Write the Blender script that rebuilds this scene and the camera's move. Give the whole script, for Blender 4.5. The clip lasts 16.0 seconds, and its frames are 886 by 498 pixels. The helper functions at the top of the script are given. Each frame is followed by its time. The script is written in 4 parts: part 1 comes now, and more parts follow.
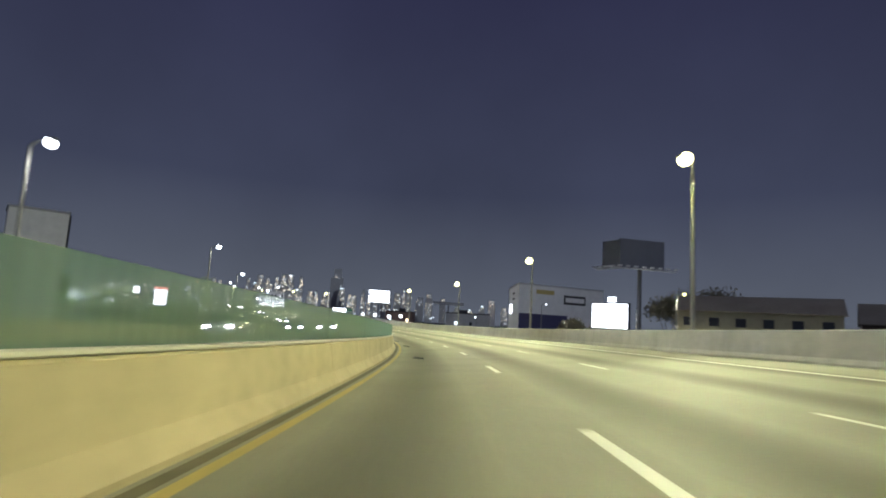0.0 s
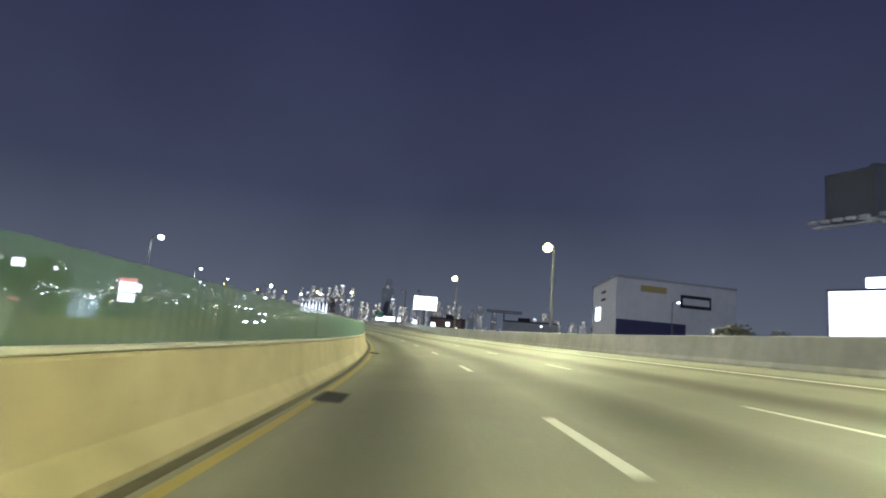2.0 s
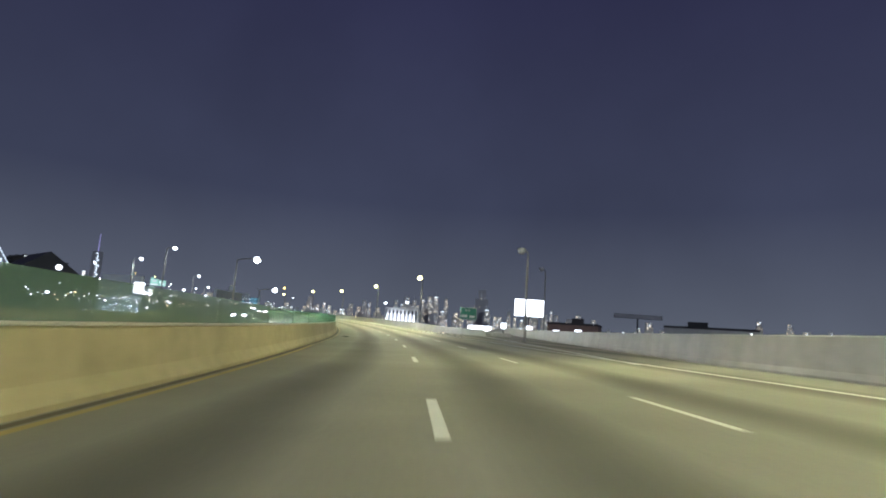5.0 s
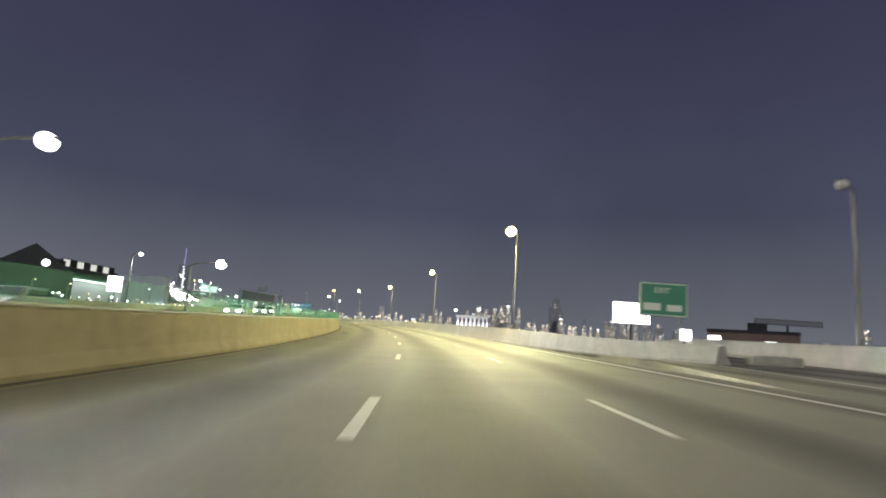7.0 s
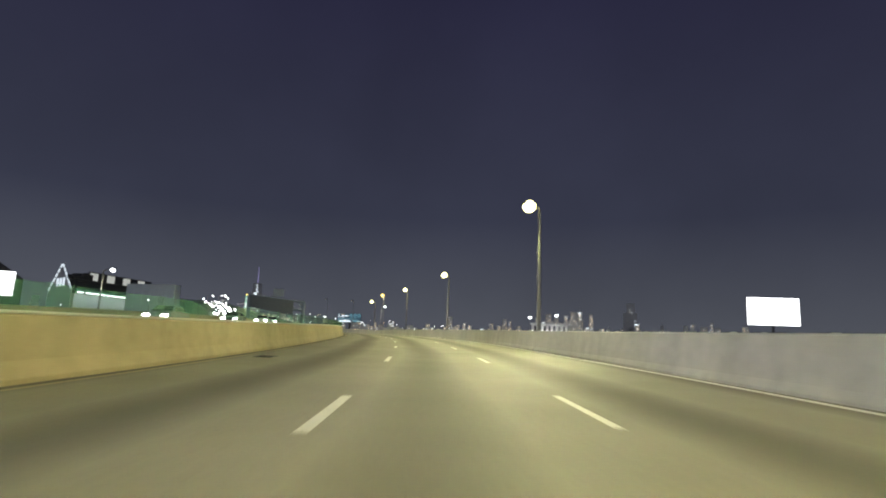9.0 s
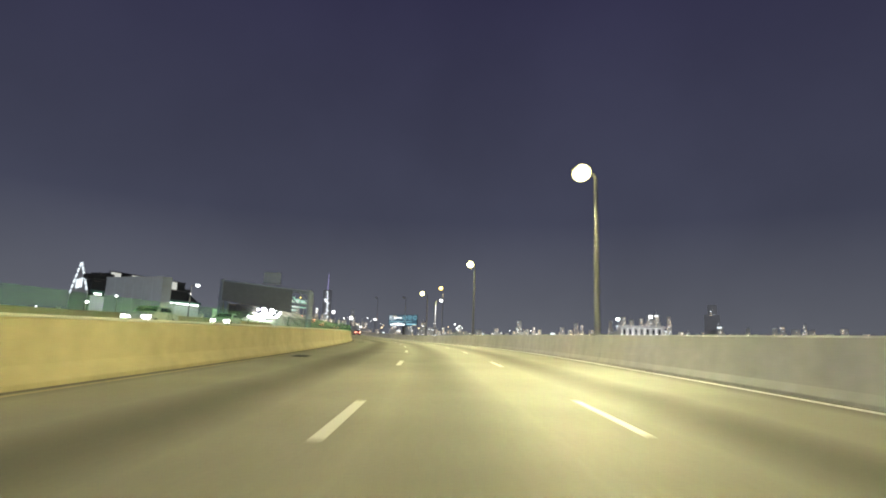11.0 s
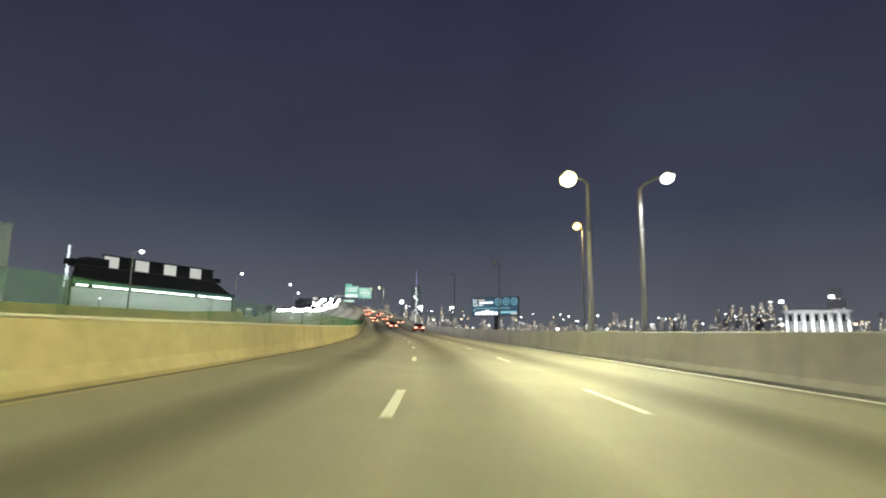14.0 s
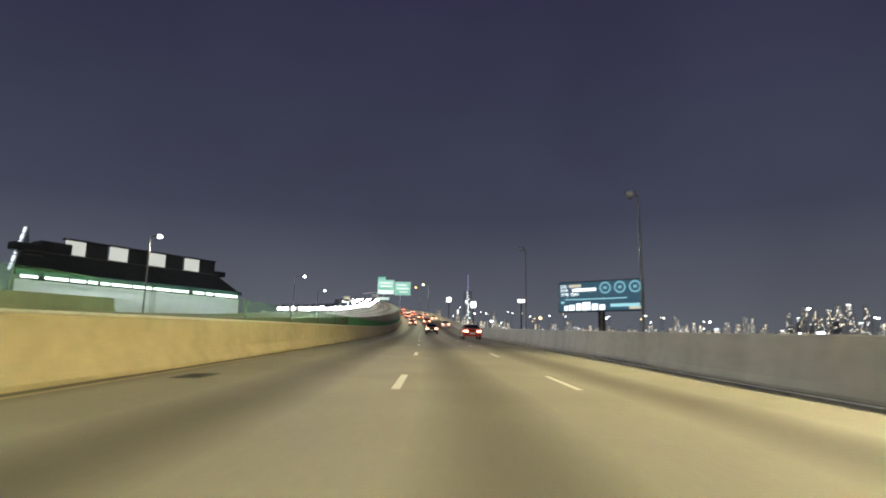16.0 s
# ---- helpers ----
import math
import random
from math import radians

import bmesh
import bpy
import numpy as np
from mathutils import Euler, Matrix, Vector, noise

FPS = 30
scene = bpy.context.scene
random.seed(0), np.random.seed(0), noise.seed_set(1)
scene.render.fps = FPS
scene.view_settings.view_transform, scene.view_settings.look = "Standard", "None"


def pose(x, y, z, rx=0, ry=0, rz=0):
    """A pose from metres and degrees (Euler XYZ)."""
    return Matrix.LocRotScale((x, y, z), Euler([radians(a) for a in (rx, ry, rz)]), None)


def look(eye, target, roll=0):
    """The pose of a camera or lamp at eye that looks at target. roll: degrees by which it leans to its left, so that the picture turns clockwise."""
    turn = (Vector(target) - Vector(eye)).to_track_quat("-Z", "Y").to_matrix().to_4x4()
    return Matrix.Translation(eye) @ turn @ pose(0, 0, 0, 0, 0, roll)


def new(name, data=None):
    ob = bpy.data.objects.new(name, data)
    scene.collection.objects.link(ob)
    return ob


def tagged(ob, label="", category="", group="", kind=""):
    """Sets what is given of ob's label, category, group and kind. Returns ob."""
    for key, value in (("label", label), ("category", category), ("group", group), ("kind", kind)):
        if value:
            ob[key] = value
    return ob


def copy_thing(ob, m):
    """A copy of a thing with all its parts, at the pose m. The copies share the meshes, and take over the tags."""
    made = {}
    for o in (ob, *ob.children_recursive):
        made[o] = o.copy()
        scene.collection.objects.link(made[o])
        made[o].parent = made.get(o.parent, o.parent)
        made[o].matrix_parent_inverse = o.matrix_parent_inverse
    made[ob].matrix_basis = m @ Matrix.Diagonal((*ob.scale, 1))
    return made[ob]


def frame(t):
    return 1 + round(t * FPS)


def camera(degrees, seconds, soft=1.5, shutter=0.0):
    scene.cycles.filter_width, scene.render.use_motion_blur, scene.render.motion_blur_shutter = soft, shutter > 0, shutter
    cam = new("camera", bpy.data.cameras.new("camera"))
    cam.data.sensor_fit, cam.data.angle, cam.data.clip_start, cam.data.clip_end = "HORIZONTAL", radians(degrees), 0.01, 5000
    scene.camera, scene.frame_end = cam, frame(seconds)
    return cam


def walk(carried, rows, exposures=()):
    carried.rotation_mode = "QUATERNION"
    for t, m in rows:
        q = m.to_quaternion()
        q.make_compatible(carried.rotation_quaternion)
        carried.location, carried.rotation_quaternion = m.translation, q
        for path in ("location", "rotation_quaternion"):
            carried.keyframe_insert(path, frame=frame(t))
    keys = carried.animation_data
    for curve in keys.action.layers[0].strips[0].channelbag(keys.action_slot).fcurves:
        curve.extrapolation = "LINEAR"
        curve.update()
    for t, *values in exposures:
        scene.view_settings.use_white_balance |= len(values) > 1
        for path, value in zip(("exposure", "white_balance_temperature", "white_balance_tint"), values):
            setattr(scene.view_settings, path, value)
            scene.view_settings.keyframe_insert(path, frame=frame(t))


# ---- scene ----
cam = camera(75.46, 16.0, soft=1.9, shutter=0.4)
ROWS = [
    (0.0, -10.095, 0.257, 0.872, 97.301, -3.284, -2.661),
    (0.5, -9.702, 12.035, 0.595, 97.600, -3.148, -1.248),
    (1.0, -9.357, 24.173, 0.354, 97.489, -4.020, 0.314),
    (1.5, -9.420, 36.131, 0.144, 97.637, -3.677, 1.470),
    (2.0, -9.823, 47.716, -0.030, 98.156, -4.202, 2.401),
    (2.5, -10.541, 59.386, -0.156, 98.039, -3.967, 4.192),
    (3.0, -11.694, 70.947, -0.242, 98.023, -4.087, 6.152),
    (3.5, -13.316, 82.893, -0.288, 98.638, -3.807, 7.776),
    (4.0, -15.305, 95.061, -0.287, 98.453, -4.380, 9.361),
    (4.5, -17.530, 106.861, -0.242, 98.564, -4.024, 10.473),
    (5.0, -20.082, 118.696, -0.168, 98.650, -3.644, 11.776),
    (5.5, -22.934, 130.466, -0.066, 98.736, -3.263, 13.307),
    (6.0, -26.081, 142.162, 0.064, 98.822, -2.883, 15.069),
    (6.5, -29.516, 153.777, 0.225, 98.952, -2.796, 16.986),
    (7.0, -33.546, 165.780, 0.434, 99.131, -3.680, 18.898),
    (7.5, -37.768, 177.359, 0.684, 99.518, -3.074, 20.485),
    (8.0, -42.103, 188.672, 0.975, 99.561, -2.989, 22.207),
    (8.5, -46.781, 199.654, 1.300, 99.870, -2.573, 23.943),
    (9.0, -52.033, 210.597, 1.645, 99.819, -2.246, 25.757),
    (9.5, -57.591, 221.477, 2.003, 99.884, -2.409, 27.461),
    (10.0, -63.492, 232.281, 2.375, 99.998, -2.271, 29.181),
    (10.5, -69.669, 242.918, 2.756, 100.051, -2.146, 30.859),
    (11.0, -76.108, 253.394, 3.123, 100.028, -2.035, 32.541),
    (11.5, -82.823, 263.745, 3.475, 99.863, -2.076, 33.945),
    (12.0, -89.941, 273.802, 3.806, 99.072, -1.942, 35.810),
    (12.5, -97.163, 283.329, 4.108, 99.587, -3.163, 37.127),
    (13.0, -104.479, 292.886, 4.394, 99.133, -2.570, 38.515),
    (13.5, -111.896, 302.086, 4.658, 99.173, -1.943, 40.008),
    (14.0, -119.341, 310.806, 4.894, 99.278, -0.848, 41.497),
    (14.5, -127.126, 319.458, 5.116, 99.299, -0.504, 42.910),
    (15.0, -134.679, 327.403, 5.337, 99.527, -0.902, 44.129),
    (15.5, -142.789, 335.691, 5.599, 100.089, -0.919, 45.311),
    (16.0, -151.136, 343.771, 5.892, 99.702, -0.958, 46.659),
]
walk(cam, [(t, pose(x, y, z, rx, ry, rz)) for t, x, y, z, rx, ry, rz in ROWS], [
    # seconds, stops, kelvin, tint: the film camera's own exposure and colour drift
    (0.0, 0.4, 6000, 10), (0.5, 0.42, 5850, 10), (1.0, 0.1, 5850, 10), (1.5, 0.3, 5750, 11), (2.0, 0.42, 5750, 11), (2.5, 0.1, 5750, 11),
    (3.0, 0.32, 5750, 11), (3.5, 0.5, 5850, 12), (4.0, 0.2, 5850, 12), (6.5, 0.75, 6300, 11), (7.0, 0.72, 6700, 12), (7.5, 0.52, 7200, 13),
    (8.0, 0.34, 7300, 13), (8.5, 0.36, 7000, 12), (9.0, 0.0, 6500, 11), (11.5, 0.6, 6700, 11), (12.0, 0.16, 6500, 9), (12.5, 0.52, 6800, 9),
    (13.0, 0.55, 6700, 10), (13.5, 0.22, 6400, 9), (14.0, 0.36, 6600, 9), (14.5, 0.42, 6700, 9), (15.0, 0.46, 6800, 9), (15.5, 0.38, 6600, 9), (16.0, 0.46, 6600, 9)])

# ---------------------------------------------------------------- night sky
world = bpy.data.worlds.new("night_sky")
scene.world = world
world.use_nodes = True
wn, wl = world.node_tree.nodes, world.node_tree.links
bg = wn["Background"]
tc = wn.new("ShaderNodeTexCoord")
sep = wn.new("ShaderNodeSeparateXYZ")
ramp = wn.new("ShaderNodeValToRGB")
ramp.color_ramp.elements[0].position, ramp.color_ramp.elements[0].color = 0.0, (0.090, 0.098, 0.116, 1)
ramp.color_ramp.elements[1].position, ramp.color_ramp.elements[1].color = 0.62, (0.017, 0.016, 0.041, 1)
mid = ramp.color_ramp.elements.new(0.22)
mid.color = (0.037, 0.041, 0.066, 1)
cloud = wn.new("ShaderNodeTexNoise")
cloud.inputs["Scale"].default_value = 2.2
cloud.inputs["Detail"].default_value = 5
cmul = wn.new("ShaderNodeMapRange")
cmul.inputs["To Min"].default_value, cmul.inputs["To Max"].default_value = 0.66, 1.34
mixc = wn.new("ShaderNodeVectorMath")
mixc.operation = "SCALE"
wl.new(tc.outputs["Generated"], sep.inputs[0])
wl.new(tc.outputs["Generated"], cloud.inputs["Vector"])
wl.new(sep.outputs["Z"], ramp.inputs[0])
wl.new(cloud.outputs[0], cmul.inputs["Value"])
wl.new(ramp.outputs[0], mixc.inputs[0])
wl.new(cmul.outputs[0], mixc.inputs["Scale"])
wl.new(mixc.outputs[0], bg.inputs["Color"])
bg.inputs["Strength"].default_value = 1.0

# unseen faint sun added to brighten far towers and unlit walls
fill_sun = bpy.data.lights.new("fill_light", "SUN")
fill_sun.energy, fill_sun.color, fill_sun.angle = 0.30, (0.86, 0.92, 1.0), radians(1.0)
new("fill_light", fill_sun).matrix_basis = look((20, -30, 14), (0, 0, 0))

LAMP_WATTS = 3000.0
THROW = 17.5  # power of each lamp's added aimed spots, as a multiple of its own
LAMP_COLOUR = (0.96, 0.92, 0.43)

# ---------------------------------------------------------------- the road's line
KNOT = np.arange(-50.0, 701.0, 50.0)
CURVE = [0.00217, 0.00209, 0.00325, 0.00231, 0.00196, 0.00234, 0.00206, 0.00214, 0.0024, 0.00125, -0.00048, 0.0004, 0.0012, 0.0012, 0.001, 0.0006]
GRADE = [-0.0214, -0.0233, -0.0139, 0.0017, 0.0121, 0.0276, 0.0314, 0.0255, 0.0187, 0.03, 0.034, 0.062, 0.075, 0.085, 0.085, 0.085]
BANK = [-0.0563, -0.0581, -0.0664, -0.0527, -0.0338, -0.0141, -0.0108, -0.0093, 0.0041, 0.0121, -0.0009, -0.0116, -0.0198, -0.0243, -0.0271, -0.0284]
STATION = np.arange(-50.0, 900.0, 1.0)
_k, _g, _b = (np.interp(STATION, KNOT, v) for v in (CURVE, GRADE, BANK))
_h = np.cumsum(_k)
_h += -0.07217 - _h[50]
_x, _y, _z = np.cumsum(-np.sin(_h)), np.cumsum(np.cos(_h)), np.cumsum(_g)
LINE = np.stack([_x - _x[50] + -8.719, _y - _y[50] + -1.118, _z - _z[50], _h, _b], 1)


def at(s):
    """x, y, z, heading and bank of the road's line at s metres along it."""
    return [float(np.interp(s, STATION, LINE[:, j])) for j in range(5)]


def spot_at(s, lat, up=0.0):
    """A place lat metres to the right of the road's line and up metres above the banked road plane."""
    x, y, z, h, b = at(s)
    return Vector((x + lat * math.cos(h), y + lat * math.sin(h), z - lat * b + up))


def heading(s):
    return math.degrees(at(s)[3])


def track(table):
    """A function of s from a short table of (s, value)."""
    a = np.array(table, float)
    return lambda s: float(np.interp(s, a[:, 0], a[:, 1]))


left_face = track([(-60, -3.58), (105, -3.58), (150, -5.0), (900, -5.0)])
left_top = track([(-60, 0.86), (110, 0.87), (160, 1.06), (900, 1.06)])
screen_top = track([(-60, 1.52), (110, 1.54), (165, 1.68), (290, 1.52), (345, 1.74), (900, 1.74)])
right_line = track([(-60, 7.86), (110, 7.86), (200, 7.45), (900, 7.45)])
ramp_face = track([(-60, 10.6), (95, 10.3), (128, 9.7), (140, 10.4), (165, 14.5), (195, 20.0), (230, 27.0), (330, 50.0)])
gore_top = track([(193, 0.78), (198, 0.84), (212, 1.12), (900, 1.12)])
gore_face = track([(193, 14.3), (197, 11.2), (203, 8.8), (210, 8.0), (225, 7.75), (240, 7.7), (900, 7.7)])


# ---------------------------------------------------------------- mesh helpers
def mesh_of(name, bm):
    me = bpy.data.meshes.new(name)
    bmesh.ops.recalc_face_normals(bm, faces=bm.faces)
    bm.to_mesh(me)
    bm.free()
    return me


def part(name, bm, material, parent, label=""):
    me = bm if isinstance(bm, bpy.types.Mesh) else mesh_of(name, bm)
    if material and not me.materials:
        me.materials.append(material)
    ob = new(name, me)
    ob.parent = parent
    return tagged(ob, label=label)


def thing(name, m, label, category, group="", kind=""):
    ob = new(name)
    ob.empty_display_size = 0.2
    ob.matrix_basis = m
    return tagged(ob, label, category, group, kind)


def add_box(bm, size, centre, turn=None, bevel=0.0):
    m = Matrix.Translation(centre) @ (turn or Matrix()) @ Matrix.Diagonal((*size, 1))
    made = bmesh.ops.create_cube(bm, size=1.0, matrix=m)
    if bevel:
        edges = list({e for v in made["verts"] for e in v.link_edges})
        bmesh.ops.bevel(bm, geom=edges, offset=bevel, segments=1, affect="EDGES")
    return bm


def box(size, centre=(0, 0, 0), bevel=0.0, turn=None):
    return add_box(bmesh.new(), size, centre, turn, bevel)


def add_tube(bm, a, b, r0, r1, sides=10):
    a, b = Vector(a), Vector(b)
    m = Matrix.Translation((a + b) / 2) @ (b - a).to_track_quat("Z", "Y").to_matrix().to_4x4()
    bmesh.ops.create_cone(bm, cap_ends=True, segments=sides, radius1=r0, radius2=r1, depth=(b - a).length, matrix=m)
    return bm


def tube(a, b, r0, r1=None, sides=10):
    return add_tube(bmesh.new(), a, b, r0, r0 if r1 is None else r1, sides)


def sweep(profile, s0, s1, step=2.0, face=None, height=None, uv=False, rise=None):
    """A closed profile of (lat, up) carried along the road from s0 to s1; face(s) shifts it sideways, height(s) scales it upwards."""
    n = max(1, int(math.ceil((s1 - s0) / step)))
    verts, faces, flat = [], [], []
    m = len(profile)
    for i in range(n + 1):
        s = s0 + (s1 - s0) * i / n
        f = face(s) if face else 0.0
        k = height(s) if height else 1.0
        for lat, up in profile:
            verts.append(spot_at(s, f + lat, up * k + (rise(s) if rise else 0.0)))
            flat.append((f + lat, s))
    for i in range(n):
        for j in range(m):
            a, b = i * m + j, i * m + (j + 1) % m
            faces.append((a, b, b + m, a + m))
    faces.append(tuple(range(m - 1, -1, -1)))
    faces.append(tuple(range(n * m, n * m + m)))
    me = bpy.data.meshes.new("sweep")
    me.from_pydata(verts, [], faces)
    if uv:
        lay = me.uv_layers.new(name="plan")
        for loop in me.loops:
            lay.data[loop.index].uv = flat[loop.vertex_index]
    bm = bmesh.new()
    bm.from_mesh(me)
    bmesh.ops.recalc_face_normals(bm, faces=bm.faces)
    bm.to_mesh(me)
    bm.free()
    return me


# ---------------------------------------------------------------- materials
def material(name, base, rough=0.6, metal=0.0, noise_scale=0.0, spread=0.25, bump=0.0, second=0.0, spec=0.5):
    m = bpy.data.materials.new(name)
    m.use_nodes = True
    n, l = m.node_tree.nodes, m.node_tree.links
    p = n["Principled BSDF"]
    p.inputs["Base Color"].default_value = (*base, 1)
    p.inputs["Roughness"].default_value = rough
    p.inputs["Metallic"].default_value = metal
    p.inputs["Specular IOR Level"].default_value = spec
    if noise_scale:
        geo = n.new("ShaderNodeNewGeometry")
        tx = n.new("ShaderNodeTexNoise")
        tx.inputs["Scale"].default_value = noise_scale
        tx.inputs["Detail"].default_value = 6
        tx.inputs["Roughness"].default_value = 0.65
        l.new(geo.outputs["Position"], tx.inputs["Vector"])
        big = n.new("ShaderNodeTexNoise")
        big.inputs["Scale"].default_value = second or noise_scale * 0.07
        big.inputs["Detail"].default_value = 3
        l.new(geo.outputs["Position"], big.inputs["Vector"])
        add = n.new("ShaderNodeMath")
        add.operation = "ADD"
        l.new(tx.outputs[0], add.inputs[0])
        l.new(big.outputs[0], add.inputs[1])
        rng = n.new("ShaderNodeMapRange")
        rng.inputs["From Min"].default_value, rng.inputs["From Max"].default_value = 0.6, 1.4
        rng.inputs["To Min"].default_value, rng.inputs["To Max"].default_value = 1 - spread, 1 + spread
        l.new(add.outputs[0], rng.inputs["Value"])
        sc = n.new("ShaderNodeVectorMath")
        sc.operation = "SCALE"
        sc.inputs[0].default_value = base
        l.new(rng.outputs[0], sc.inputs["Scale"])
        l.new(sc.outputs[0], p.inputs["Base Color"])
        if bump:
            bp = n.new("ShaderNodeBump")
            bp.inputs["Strength"].default_value = bump
            bp.inputs["Distance"].default_value = 0.02
            l.new(tx.outputs[0], bp.inputs["Height"])
            l.new(bp.outputs[0], p.inputs["Normal"])
    return m


def glow(name, colour, strength, base=0.6):
    m = bpy.data.materials.new(name)
    m.use_nodes = True
    n, l = m.node_tree.nodes, m.node_tree.links
    p = n["Principled BSDF"]
    p.inputs["Base Color"].default_value = (base, base, base, 1)
    p.inputs["Emission Color"].default_value = (*colour, 1)
    p.inputs["Emission Strength"].default_value = strength
    return m


concrete = material("barrier_concrete", (0.44, 0.375, 0.23), 0.85, 0, 3.0, 0.22, 0.3, 0.25)
grey_concrete = material("parapet_concrete", (0.42, 0.41, 0.38), 0.85, 0, 3.0, 0.2, 0.3, 0.2)


def streak(m, strength, scale):
    """Dark run-off streaks down a wall, thin along it and long in height."""
    n, l = m.node_tree.nodes, m.node_tree.links
    p = n["Principled BSDF"]
    src = p.inputs["Base Color"].links[0].from_socket
    geo = n.new("ShaderNodeNewGeometry")
    mp = n.new("ShaderNodeVectorMath")
    mp.operation = "MULTIPLY"
    mp.inputs[1].default_value = (scale, scale, scale * 0.12)
    l.new(geo.outputs["Position"], mp.inputs[0])
    tx = n.new("ShaderNodeTexNoise")
    tx.inputs["Scale"].default_value = 1.0
    tx.inputs["Detail"].default_value = 5
    tx.inputs["Roughness"].default_value = 0.7
    l.new(mp.outputs[0], tx.inputs["Vector"])
    rg = n.new("ShaderNodeMapRange")
    rg.inputs["From Min"].default_value, rg.inputs["From Max"].default_value = 0.36, 0.58
    rg.inputs["To Min"].default_value, rg.inputs["To Max"].default_value = 1.0 - strength, 1.04
    l.new(tx.outputs[0], rg.inputs["Value"])
    sc = n.new("ShaderNodeVectorMath")
    sc.operation = "SCALE"
    l.new(src, sc.inputs[0])
    l.new(rg.outputs[0], sc.inputs["Scale"])
    l.new(sc.outputs[0], p.inputs["Base Color"])


streak(concrete, 0.06, 1.1)
streak(grey_concrete, 0.12, 0.9)
white_paint = material("road_paint_white", (0.80, 0.79, 0.74), 0.55, 0, 9.0, 0.12)
yellow_paint = material("road_paint_yellow", (0.52, 0.40, 0.13), 0.6, 0, 6.0, 0.22)
steel = material("galvanised_steel", (0.42, 0.43, 0.43), 0.5, 0.5, 5.0, 0.12)
pole_steel = material("dull_pole_steel", (0.20, 0.20, 0.19), 0.65, 0.2, 4.0, 0.2)
rail_steel = material("pale_rail_steel", (0.62, 0.60, 0.52), 0.5, 0.2, 5.0, 0.12)
dark_steel = material("dark_steel", (0.06, 0.06, 0.065), 0.5, 0.4)
city_ground = material("city_ground", (0.035, 0.035, 0.037), 0.9, 0, 0.05, 0.4)
lamp_glow = glow("lamp_glow", (1.0, 0.93, 0.38), 7.0)
white_glow = glow("white_lamp_glow", (0.92, 0.97, 1.0), 7.0)
sodium_glow = glow("sodium_lamp_glow", (1.0, 0.70, 0.15), 6.0)


def road_material():
    """Worn concrete pavement with darker oil strips and wheel tracks along each lane."""
    m = material("road_concrete", (0.30, 0.28, 0.23), 0.75, 0, 14.0, 0.16, 0.25, 0.35)
    n, l = m.node_tree.nodes, m.node_tree.links
    p = n["Principled BSDF"]
    src = p.inputs["Base Color"].links[0].from_socket
    uvn = n.new("ShaderNodeUVMap")
    uvn.uv_map = "plan"
    sx = n.new("ShaderNodeSeparateXYZ")
    l.new(uvn.outputs[0], sx.inputs[0])
    wob = n.new("ShaderNodeTexNoise")
    wob.inputs["Scale"].default_value = 0.06
    l.new(uvn.outputs[0], wob.inputs["Vector"])
    ph = n.new("ShaderNodeMath")
    ph.operation = "MULTIPLY_ADD"
    l.new(sx.outputs["X"], ph.inputs[0])
    ph.inputs[1].default_value = 2 * math.pi / 3.23
    ph.inputs[2].default_value = 0.0
    ad = n.new("ShaderNodeMath")
    ad.operation = "MULTIPLY_ADD"
    l.new(wob.outputs[0], ad.inputs[0])
    ad.inputs[1].default_value = 1.6
    l.new(ph.outputs[0], ad.inputs[2])
    co = n.new("ShaderNodeMath")
    co.operation = "COSINE"
    l.new(ad.outputs[0], co.inputs[0])
    rg = n.new("ShaderNodeMapRange")
    rg.inputs["From Min"].default_value, rg.inputs["From Max"].default_value = -1.0, 0.2
    rg.inputs["To Min"].default_value, rg.inputs["To Max"].default_value = 0.56, 1.10
    l.new(co.outputs[0], rg.inputs["Value"])
    sc = n.new("ShaderNodeVectorMath")
    sc.operation = "SCALE"
    l.new(src, sc.inputs[0])
    l.new(rg.outputs[0], sc.inputs["Scale"])
    l.new(sc.outputs[0], p.inputs["Base Color"])
    return m


road_mat = road_material()


def screen_material(name, open_share, thread, through_light):
    """Green woven glare mesh: part thread, part open weave."""
    m = bpy.data.materials.new(name)
    m.use_nodes = True
    n, l = m.node_tree.nodes, m.node_tree.links
    p = n["Principled BSDF"]
    p.inputs["Base Color"].default_value = (*thread, 1)
    p.inputs["Roughness"].default_value = 0.8
    tr = n.new("ShaderNodeBsdfTranslucent")
    tr.inputs[0].default_value = (*through_light, 1)
    m1 = n.new("ShaderNodeMixShader")
    m1.inputs[0].default_value = 0.4
    op = n.new("ShaderNodeBsdfTransparent")
    m2 = n.new("ShaderNodeMixShader")
    m2.inputs[0].default_value = open_share
    l.new(p.outputs[0], m1.inputs[1])
    l.new(tr.outputs[0], m1.inputs[2])
    l.new(m1.outputs[0], m2.inputs[1])
    l.new(op.outputs[0], m2.inputs[2])
    l.new(m2.outputs[0], n["Material Output"].inputs[0])
    return m


# one mesh; openness and green set by stretch for view angle and backlight
start_mesh = screen_material("green_mesh_start", 0.36, (0.19, 0.30, 0.215), (0.24, 0.38, 0.29))
far_mesh = screen_material("green_mesh_far", 0.32, (0.12, 0.36, 0.17), (0.18, 0.52, 0.25))
mid_mesh = screen_material("green_mesh_middle", 0.62, (0.12, 0.33, 0.17), (0.16, 0.44, 0.23))

# ---------------------------------------------------------------- ground and carriageways
bm = bmesh.new()
bmesh.ops.create_circle(bm, cap_ends=True, segments=64, radius=9000)
ground = part("ground", bm, city_ground, None)
ground.location = (-100, 250, -8.0)
tagged(ground, "dark night-time city ground round the expressway", "ground", kind="structure")


